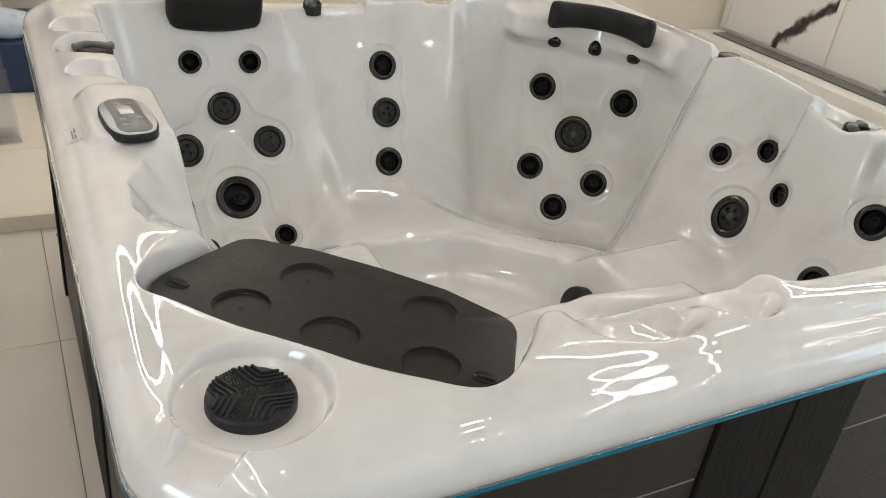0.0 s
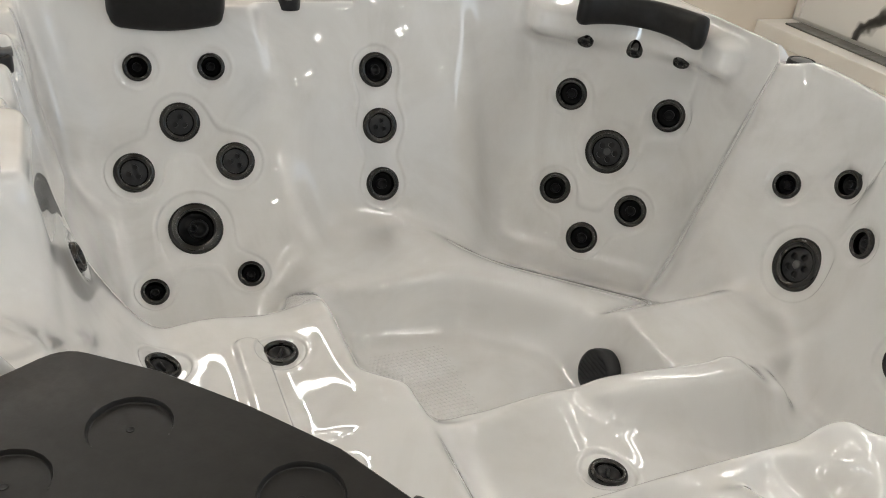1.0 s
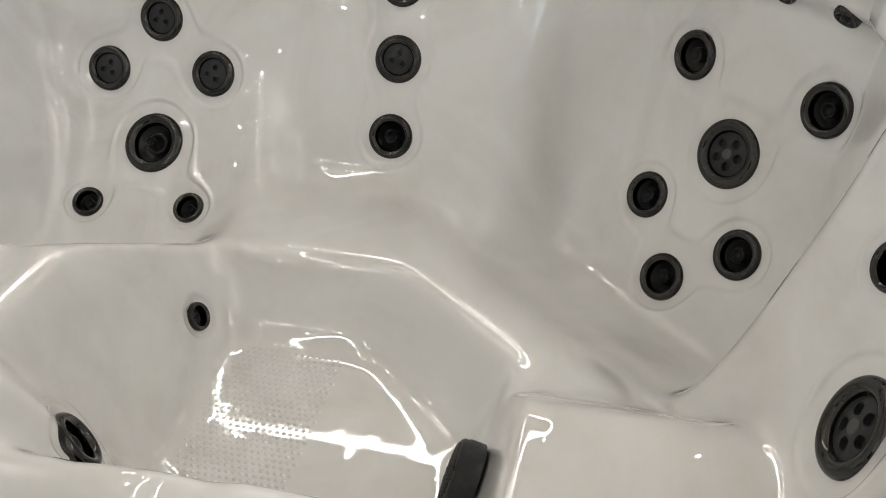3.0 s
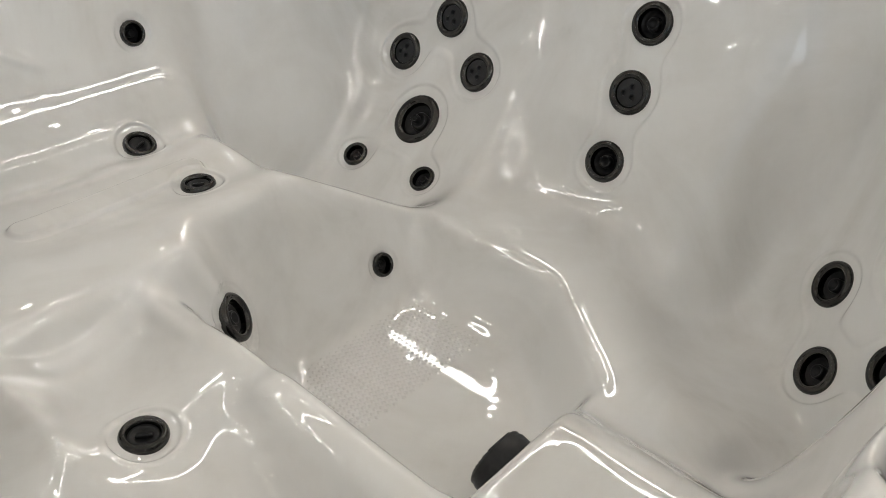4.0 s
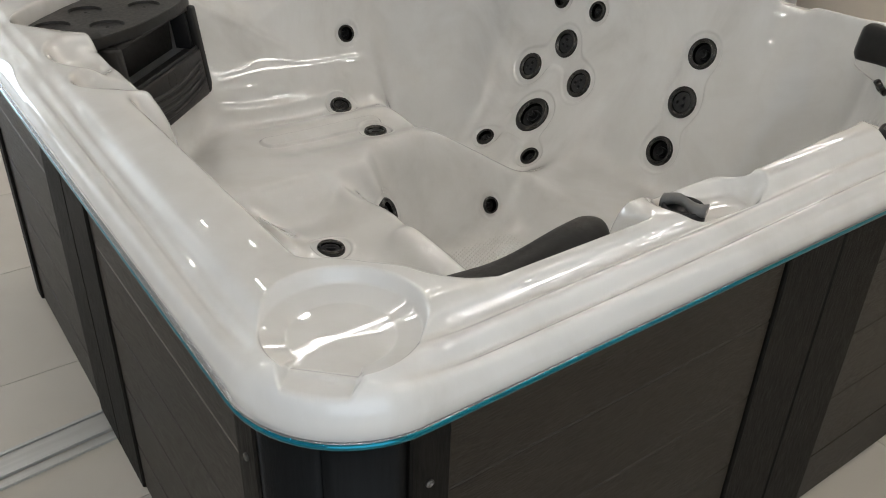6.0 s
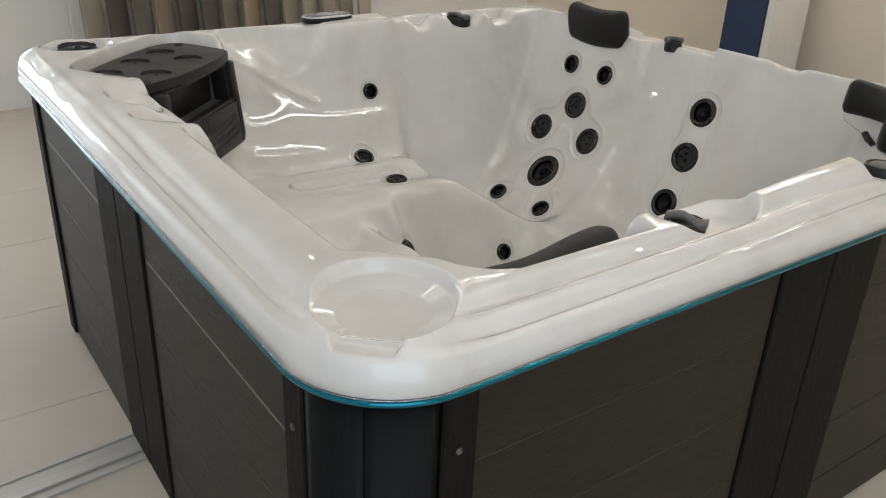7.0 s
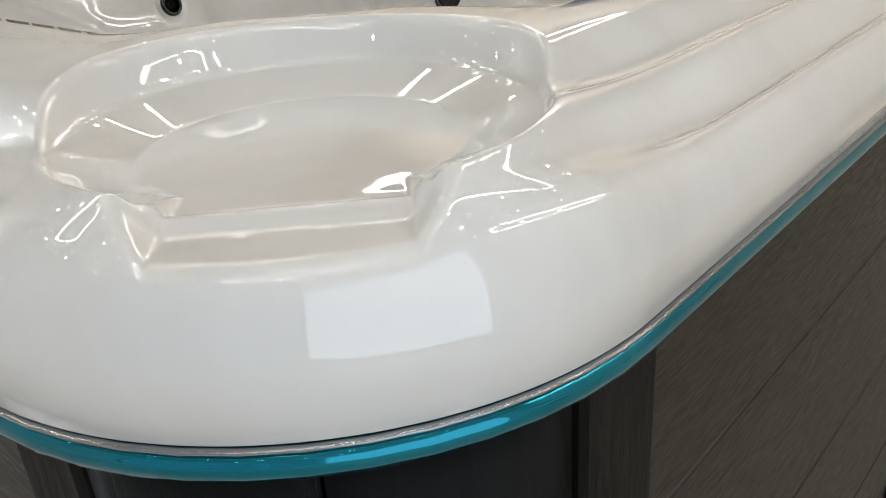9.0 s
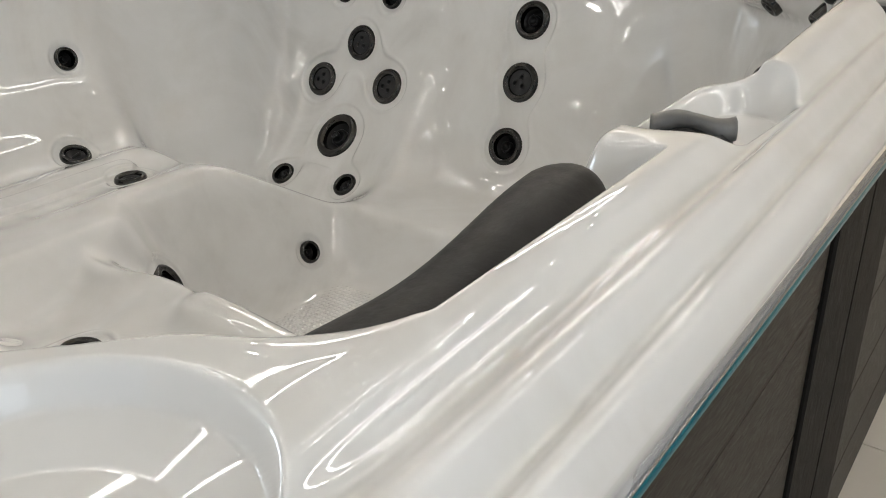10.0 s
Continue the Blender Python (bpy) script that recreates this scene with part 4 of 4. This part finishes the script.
# suction covers in the foot well
def suction(p, n, r, th):
    ob = thing("suction_cover", "domed black suction cover in the foot well", "drain cover", seat_frame(p, n), "suction covers")
    bm = bmesh.new()
    lathe(bm, [(r * 1.04, -0.02), (r * 1.04, 0.004), (r, 0.008), (r, th * 0.7), (r * 0.95, th * 0.9), (r * 0.8, th), (0, th * 1.05)], 44)
    part("cover", bm, BLACK_PLASTIC, ob)
    for i in range(9):
        bm = bmesh.new()
        y = r * (-0.72 + 0.18 * i)
        half = math.sqrt(max(0.01, 0.78 - (y / r) ** 2)) * r * 0.95
        box(bm, -half, half, y - 0.0016, y + 0.0016, th * 0.95, th * 1.05 + 0.0010, 0.001, 1)
        part("slat", bm, JETFACE, ob)
    return ob


suction(Vector((0.352, -0.012, 0.250)), Vector((-1, 0.0, 0.30)).normalized(), 0.058, 0.020)

# raised anti-slip pips on the foot well floor
bm = bmesh.new()
pv, pf = [], []
for i in range(26):
    for j in range(32):
        x, y = -0.165 + 0.0125 * i + 0.00625 * (j % 2), -0.10 + 0.0125 * j
        if y > 0.295 or x + 0.35 * y < -0.175 or x > 0.06:
            continue
        z = float(0.1655)
        b0 = len(pv)
        for q in range(6):
            a = q * math.pi / 3
            pv.append((x + 0.0052 * math.cos(a), y + 0.0052 * math.sin(a), z))
        for q in range(6):
            a = q * math.pi / 3
            pv.append((x + 0.0024 * math.cos(a), y + 0.0024 * math.sin(a), z + 0.0028))
        for q in range(6):
            pf.append((b0 + q, b0 + (q + 1) % 6, b0 + 6 + (q + 1) % 6, b0 + 6 + q))
        pf.append(tuple(b0 + 6 + q for q in range(6)))
bm.free()
me = bpy.data.meshes.new("anti_slip_texture")
me.from_pydata(pv, [], pf)
me.materials.append(ACRYLIC)
me.shade_smooth()
pips = new("anti_slip_texture", me)
pips.parent = tub
zs = shell_height(np.array([p[0] for p in pv]), np.array([p[1] for p in pv]))
for v, z in zip(me.vertices, zs):
    v.co.z = z + (v.co.z - 0.1655) - 0.0002
tagged(pips, kind="stuff")


# ---- room ----
def tile_material(name, c0, c1, rough):
    m = mat(name, c0, rough)
    v = coords(m)
    f = noise_tex(m, v, 2.2, 6.0, 0.6, 0.6)
    info = node(m, "ShaderNodeObjectInfo")
    add = node(m, "ShaderNodeMath")
    add.operation = "MULTIPLY_ADD"
    link(m, info.outputs["Random"], add.inputs[0])
    add.inputs[1].default_value = 0.12
    link(m, f, add.inputs[2])
    base(m, ramp(m, add.outputs[0], [(0.32, c0), (0.80, c1)]))
    link(m, ramp(m, noise_tex(m, v, 7.0), [(0.3, (rough,) * 3), (0.7, (rough + 0.12,) * 3)]), m.node_tree.nodes["Principled BSDF"].inputs["Roughness"])
    return m


def marble_material():
    m = mat("white_marble", (0.7, 0.69, 0.66), 0.12)
    v = coords(m)
    w = node(m, "ShaderNodeTexWave", Scale=0.75, Distortion=6.0, Detail=5.0, Detail_Scale=0.9, Detail_Roughness=0.62)
    w.bands_direction = "DIAGONAL"
    link(m, v, w.inputs["Vector"])
    base(m, ramp(m, w.outputs["Fac"], [(0.0, (0.035, 0.034, 0.032)), (0.025, (0.12, 0.115, 0.105)), (0.06, (0.60, 0.59, 0.57)), (0.12, (0.86, 0.85, 0.82))]))
    return m


FLOOR_M = tile_material("pale_floor_tile", (0.57, 0.52, 0.45), (0.62, 0.575, 0.51), 0.35)
GROUT = speckled("grey_grout", (0.20, 0.19, 0.17), (0.25, 0.24, 0.22), 20, 0.9)
WALL_M = speckled("cream_wall_paint", (0.80, 0.71, 0.60), (0.83, 0.745, 0.64), 1.2, 0.75, 0.85, 0.1)
WHITE_WALL = speckled("white_wall_paint", (0.78, 0.765, 0.735), (0.82, 0.805, 0.78), 1.2, 0.75, 0.85, 0.1)
CEIL_M = speckled("ceiling_paint", (0.60, 0.56, 0.50), (0.64, 0.60, 0.545), 0.8, 0.9)
MARBLE = marble_material()
DARK_STONE = speckled("dark_stone_strip", (0.11, 0.105, 0.095), (0.16, 0.155, 0.14), 12, 0.35, 0.5)
WHITE_STONE = speckled("white_stone_ledge", (0.82, 0.79, 0.74), (0.86, 0.835, 0.79), 6, 0.3, 0.45)
NAVY = speckled("navy_laminate", (0.012, 0.030, 0.085), (0.018, 0.040, 0.105), 10, 0.4, 0.5)
BEIGE_TILE = tile_material("beige_plinth_tile", (0.74, 0.66, 0.55), (0.79, 0.72, 0.62), 0.35)
ALU = speckled("brushed_aluminium", (0.52, 0.51, 0.49), (0.62, 0.61, 0.59), 60, 0.35, 0.45, stretch=(1, 0.05, 1), metal=0.6)
GLASS = mat("clear_acrylic", (0.95, 0.97, 0.98), 0.03)
GLASS.node_tree.nodes["Principled BSDF"].inputs["Transmission Weight"].default_value = 0.95
GLASS.node_tree.nodes["Principled BSDF"].inputs["IOR"].default_value = 1.3
PLASTIC_WRAP = speckled("pale_blue_wrap", (0.50, 0.58, 0.66), (0.66, 0.72, 0.78), 5, 0.25, 0.4)

x0, x1, y0, y1 = ROOM


def block(name, b, material, label, category, kind="structure", bev=0.0, parent=None):
    bm = bmesh.new()
    box(bm, *b, bev, 1)
    ob = part(name, bm, material, parent, smooth=False)
    return tagged(ob, label, category, kind=kind) if parent is None else ob


floor = block("floor", (x0, x1, y0, y1, -0.12, -0.006), GROUT, "pale beige stone-look tiled floor with grey joints", "floor")
block("ceiling", (x0 - 0.2, x1 + 0.2, y0 - 0.2, y1 + 0.2, CEIL, CEIL + 0.15), CEIL_M, "plain beige painted ceiling", "ceiling")
block("wall_north", (x0 - 0.2, x1 + 0.2, y1, y1 + 0.2, -0.12, CEIL), WALL_M, "smooth warm cream painted wall", "wall")


def window_wall(name, horizontal, at, a0, a1, openings, label):
    """A wall with window openings through it. horizontal: it runs along x at y = at, inwards of it the room."""
    t0, t1 = (at - 0.2, at) if horizontal else (at, at + 0.2)
    bm = bmesh.new()
    edges = sorted(openings)
    runs, last = [], a0
    for o0, o1, z0, z1 in edges:
        runs += [(last, o0, -0.12, CEIL), (o0, o1, -0.12, z0), (o0, o1, z1, CEIL)]
        last = o1
    runs.append((last, a1, -0.12, CEIL))
    for p, q, z0, z1 in runs:
        box(bm, *((p, q, t0, t1) if horizontal else (t0, t1, p, q)), z0, z1)
    tagged(part(name, bm, WHITE_WALL, smooth=False), label, "wall", kind="structure")


window_wall("wall_south", True, y0, x0 - 0.2, x1 + 0.2, [(0.3, 4.09, 0.05, 2.95)], "white wall with a wide shop window")
window_wall("wall_east", False, x1, y0, y1, [(-4.58, -1.0, 0.05, 2.95)], "white wall with a shop window")
window_wall("wall_west", False, x0 - 0.2, y0, y1, [(-4.4, -1.0, 0.0, 2.9)], "white wall with a wide opening to the next hall")
# the shop goes on through the wide opening in the west wall
h0, h1 = x0 - 4.6, x0 - 0.2
block("floor_hall", (h0, h1, y0, -0.8, -0.12, 0.0), FLOOR_M, "pale beige stone-look floor of the next hall", "floor")
block("ceiling_hall", (h0 - 0.2, h1, y0 - 0.2, -0.6, CEIL, CEIL + 0.15), CEIL_M, "plain beige painted ceiling of the next hall", "ceiling")
block("wall_hall_south", (h0 - 0.2, h1, y0 - 0.2, y0, -0.12, CEIL), WHITE_WALL, "plain white painted wall", "wall")
block("wall_hall_north", (h0 - 0.2, h1, -0.8, -0.6, -0.12, CEIL), WHITE_WALL, "plain white painted wall", "wall")
window_wall("wall_hall_west", False, h0 - 0.2, y0, -0.8, [(-4.2, -1.2, 0.3, 2.8)], "white wall with a shop window")

for nm, (cx, cy, w, turn, zlo, zhi) in (("window_3", (h0 - 0.1, -2.7, 3.0, 90, 0.3, 2.8)), ("window_1", (2.195, y0 - 0.1, 3.79, 0, 0.05, 2.95)), ("window_2", (x1 + 0.1, -2.79, 3.58, 90, 0.05, 2.95))):
    win = thing(nm, "tall shop window with slim grey frame", "window", pose(cx, cy, 0, 0, 0, turn), kind="structure")
    n = round(w / 1.2)
    for i in range(n + 1):
        bm = bmesh.new()
        x = -w / 2 + (w - 0.06) * i / n
        box(bm, x, x + 0.06, -0.03, 0.03, zlo, zhi, 0.004, 1)
        part("mullion", bm, STEEL_TRIM, win, smooth=False)
    for z in (zlo, zhi - 0.05):
        bm = bmesh.new()
        box(bm, -w / 2, w / 2, -0.028, 0.028, z, z + 0.05, 0.004, 1)
        part("rail", bm, STEEL_TRIM, win, smooth=False)

# low beige plinth behind the tub, with a navy display stand
plinth = thing("display_plinth", "low plinth faced with beige stone-look tiles", "plinth")
for a, b in ((-3.4, -2.2), (-2.196, -0.996), (-0.992, 0.208), (0.212, 1.4)):
    for c, d in ((1.33, 1.93), (1.934, 2.86)):
        block("tile", (a, b, c, d, 0.048, 0.060), BEIGE_TILE, "", "", parent=plinth, bev=0.002)
block("core", (-3.4, 1.4, 1.335, 2.86, 0.0, 0.047), GROUT, "", "", parent=plinth)
block("riser", (-3.4, 1.4, 1.322, 1.334, 0.0, 0.058), BEIGE_TILE, "", "", parent=plinth)
stand = thing("display_stand", "navy blue laminate display stand with pale side edges", "stand")
block("pillar", (-1.40, -1.13, 2.86, 3.20, 0.30, 1.9), NAVY, "", "", parent=stand, bev=0.004)
block("side_edge", (-1.128, -1.08, 2.87, 3.20, 0.30, 1.9), WHITE_STONE, "", "", parent=stand, bev=0.003)
block("base", (-1.62, -0.70, 2.60, 3.22, 0.061, 0.30), NAVY, "", "", parent=stand, bev=0.004)
wrap = bmesh.new()
st = []
for i in range(22):
    f = i / 21
    st.append((Vector((-1.56 + 0.62 * f, 2.74 + 0.02 * math.sin(9 * f), 0.36 + 0.012 * math.sin(13 * f))), Vector((0, 0.10 + 0.012 * math.sin(17 * f), 0)) * end_scale(f, 0.2), Vector((0, 0.015 * math.cos(7 * f), 0.058 + 0.01 * math.sin(11 * f))) * end_scale(f, 0.2)))
sweep(wrap, st, 2.6, 26)
tagged(part("wrapped_parcel", wrap, PLASTIC_WRAP), "pale blue plastic-wrapped parcel on the navy stand", "parcel")
holder = thing("leaflet_holder", "clear acrylic leaflet holder standing on the plinth", "leaflet holder", pose(-1.21, 1.98, 0.06, 0, 0, 12))
for nm, y, z1, ang in (("front_sheet", 0.0, 0.30, -18), ("back_sheet", 0.05, 0.42, -18)):
    bm = bmesh.new()
    box(bm, -0.13, 0.13, -0.0025, 0.0025, 0, z1, 0.001, 1)
    bmesh.ops.transform(bm, matrix=pose(0, y, 0, ang), verts=bm.verts)
    part(nm, bm, GLASS, holder, smooth=False)
bm = bmesh.new()
box(bm, -0.13, 0.13, -0.01, 0.16, 0.0, 0.005, 0.001, 1)
part("foot", bm, GLASS, holder, smooth=False)

# rack of tile samples along the west wall
rack = thing("sample_rack", "white rack that holds upright tile samples", "rack")
block("ledge", (-3.62, -3.30, -0.32, 1.75, 0.22, 0.27), WHITE_STONE, "", "", parent=rack, bev=0.004)
block("back", (-3.66, -3.62, -0.32, 1.75, 0.0, 1.5), WHITE_STONE, "", "", parent=rack)
for y in (-0.32, 1.70):
    block("side", (-3.62, -3.30, y, y + 0.05, 0.0, 0.218), WHITE_STONE, "", "", parent=rack, bev=0.004)
shades = [(0.30, 0.27, 0.22), (0.095, 0.080, 0.066), (0.13, 0.12, 0.10), (0.24, 0.195, 0.15), (0.085, 0.072, 0.062), (0.10, 0.088, 0.075), (0.20, 0.175, 0.145), (0.31, 0.25, 0.17), (0.115, 0.10, 0.085), (0.28, 0.25, 0.20), (0.36, 0.33, 0.28), (0.33, 0.29, 0.24), (0.22, 0.20, 0.17), (0.38, 0.35, 0.30)]
for i, c in enumerate(shades):
    m = speckled("sample_tile", tuple(0.85 * v for v in c), tuple(1.15 * v for v in c), 5, 0.4, 0.6, 0.1, stretch=(1, 1, 0.3))
    bm = bmesh.new()
    box(bm, -0.012, 0.012, -0.068, 0.068, 0.0, 0.95, 0.002, 1)
    ob = part("tile_sample", bm, m, smooth=False)
    ob.matrix_world = pose(-3.46 + 0.01 * (i % 3), -0.22 + 0.140 * i, 0.272, 0, -4, 24)
    tagged(ob, "upright stone-look tile sample leaning in the rack", "tile", "tile samples")

# marble-clad display on the east wall, with a white ledge and a dark strip at its foot
clad = thing("marble_cladding", "white marble wall panels with grey veins and pale joints", "cladding", kind="structure")
for i in range(4):
    a = -0.75 + 1.0 * i
    block("panel", (x1 - 0.03, x1 - 0.001, a, a + 0.955, 0.14, 2.6), MARBLE, "", "", parent=clad, bev=0.002)
    block("joint_strip", (x1 - 0.045, x1 - 0.001, a + 0.957, a + 0.998, 0.14, 2.6), WHITE_STONE, "", "", parent=clad, bev=0.002)
block("ledge", (x1 - 0.34, x1 - 0.001, -0.95, y1 - 0.01, 0.0, 0.11), WHITE_STONE, "", "", parent=clad, bev=0.004)
for i in range(11):
    a = -0.80 + 0.36 * i
    block("dark_strip", (x1 - 0.20, x1 - 0.05, a, a + 0.356, 0.111, 0.122), DARK_STONE, "", "", parent=clad, bev=0.002)

# aluminium track let into the floor in front of the tub
track = thing("floor_track", "brushed aluminium sliding track on the floor", "track", pose(-0.155, -0.97, 0, 0, 0, 5), kind="structure")
for a, b, h in ((-0.062, -0.052, 0.010), (-0.050, 0.012, 0.006), (0.014, 0.024, 0.010), (0.030, 0.052, 0.005), (0.054, 0.060, 0.008)):
    block("rail", (a, b, -2.6, 0.02, 0.0, h), ALU, "", "", parent=track, bev=0.001)

LED = bpy.data.materials.new("led_diffuser")
LED.use_nodes = True
LED.node_tree.nodes.clear()
em = LED.node_tree.nodes.new("ShaderNodeEmission")
em.inputs[0].default_value = (1.0, 0.975, 0.925, 1)
em.inputs[1].default_value = LED_POWER
ou = LED.node_tree.nodes.new("ShaderNodeOutputMaterial")
LED.node_tree.links.new(em.outputs[0], ou.inputs[0])
SPOT = LED.copy()
SPOT.name = "spot_lens"
SPOT.node_tree.nodes["Emission"].inputs[1].default_value = SPOT_POWER


def loop_tube(bm, w, h, wide, z0, z1, r=0.20, n=12):
    """A flat closed band along a rounded rectangle."""
    def outline(off):
        pts = []
        for qx, qy, a0 in ((1, 1, 0), (-1, 1, 90), (-1, -1, 180), (1, -1, 270)):
            for i in range(n + 1):
                a = math.radians(a0 + 90 * i / n)
                pts.append((qx * (w / 2 - r) + (r + off) * math.cos(a), qy * (h / 2 - r) + (r + off) * math.sin(a)))
        return pts
    rows = [[bm.verts.new((x, y, z)) for x, y in outline(o)] for o, z in ((wide / 2, z0), (wide / 2, z1), (-wide / 2, z1), (-wide / 2, z0))]
    k = len(rows[0])
    for j in range(4):
        p, q = rows[j], rows[(j + 1) % 4]
        for i in range(k):
            bm.faces.new((p[i], p[(i + 1) % k], q[(i + 1) % k], q[i]))
    bmesh.ops.recalc_face_normals(bm, faces=bm.faces)


for lx, ly, w, h, wide in LED_LOOPS:
    lamp = thing("ceiling_light", "slim rounded loop of LED strip, mirrored in the shell or added as wall fill, switched on", "ceiling light", pose(lx, ly, CEIL - 0.02), "looped ceiling lights")
    bm = bmesh.new()
    loop_tube(bm, w, h, wide + 0.016, -0.02, 0.02)
    part("frame", bm, STEEL_TRIM, lamp)
    bm = bmesh.new()
    loop_tube(bm, w, h, wide, -0.026, -0.0205)
    part("diffuser", bm, LED, lamp)
for lx, ly in LED_SPOTS:
    lamp = thing("downlight", "small round recessed downlight, mirrored in the shell or added as wall fill, switched on", "downlight", pose(lx, ly, CEIL - 0.004), "recessed downlights")
    bm = bmesh.new()
    lathe(bm, [(0.042, 0.0), (0.042, -0.006), (0.030, -0.008), (0.028, -0.002)], 20)
    part("ring", bm, STEEL_TRIM, lamp)
    bm = bmesh.new()
    lathe(bm, [(0.028, -0.004), (0.015, -0.005), (0, -0.005)], 20)
    part("lens", bm, SPOT, lamp)

# floor tiles, with open joints
TILES = {}
gx, gy = 0.60, 1.20
for i in range(-8, 12):
    for j in range(-6, 5):
        a, b = -1.066 + gx * i, 0.601 + gy * j
        xa, xb, ya, yb = max(a, x0), min(a + gx, x1), max(b, y0), min(b + gy, y1)
        if xb - xa < 0.05 or yb - ya < 0.05:
            continue
        key = (round(xb - xa, 3), round(yb - ya, 3))
        if key not in TILES:
            bm = bmesh.new()
            w, h = key
            box(bm, 0.0012, w - 0.0012, 0.0012, h - 0.0012, -0.006, 0.0, 0.0008, 1)
            me = bpy.data.meshes.new("tile")
            bm.to_mesh(me)
            bm.free()
            me.materials.append(FLOOR_M)
            TILES[key] = me
        ob = new("tile", TILES[key])
        ob.parent = floor
        ob.location = (xa, ya, -0.0005)
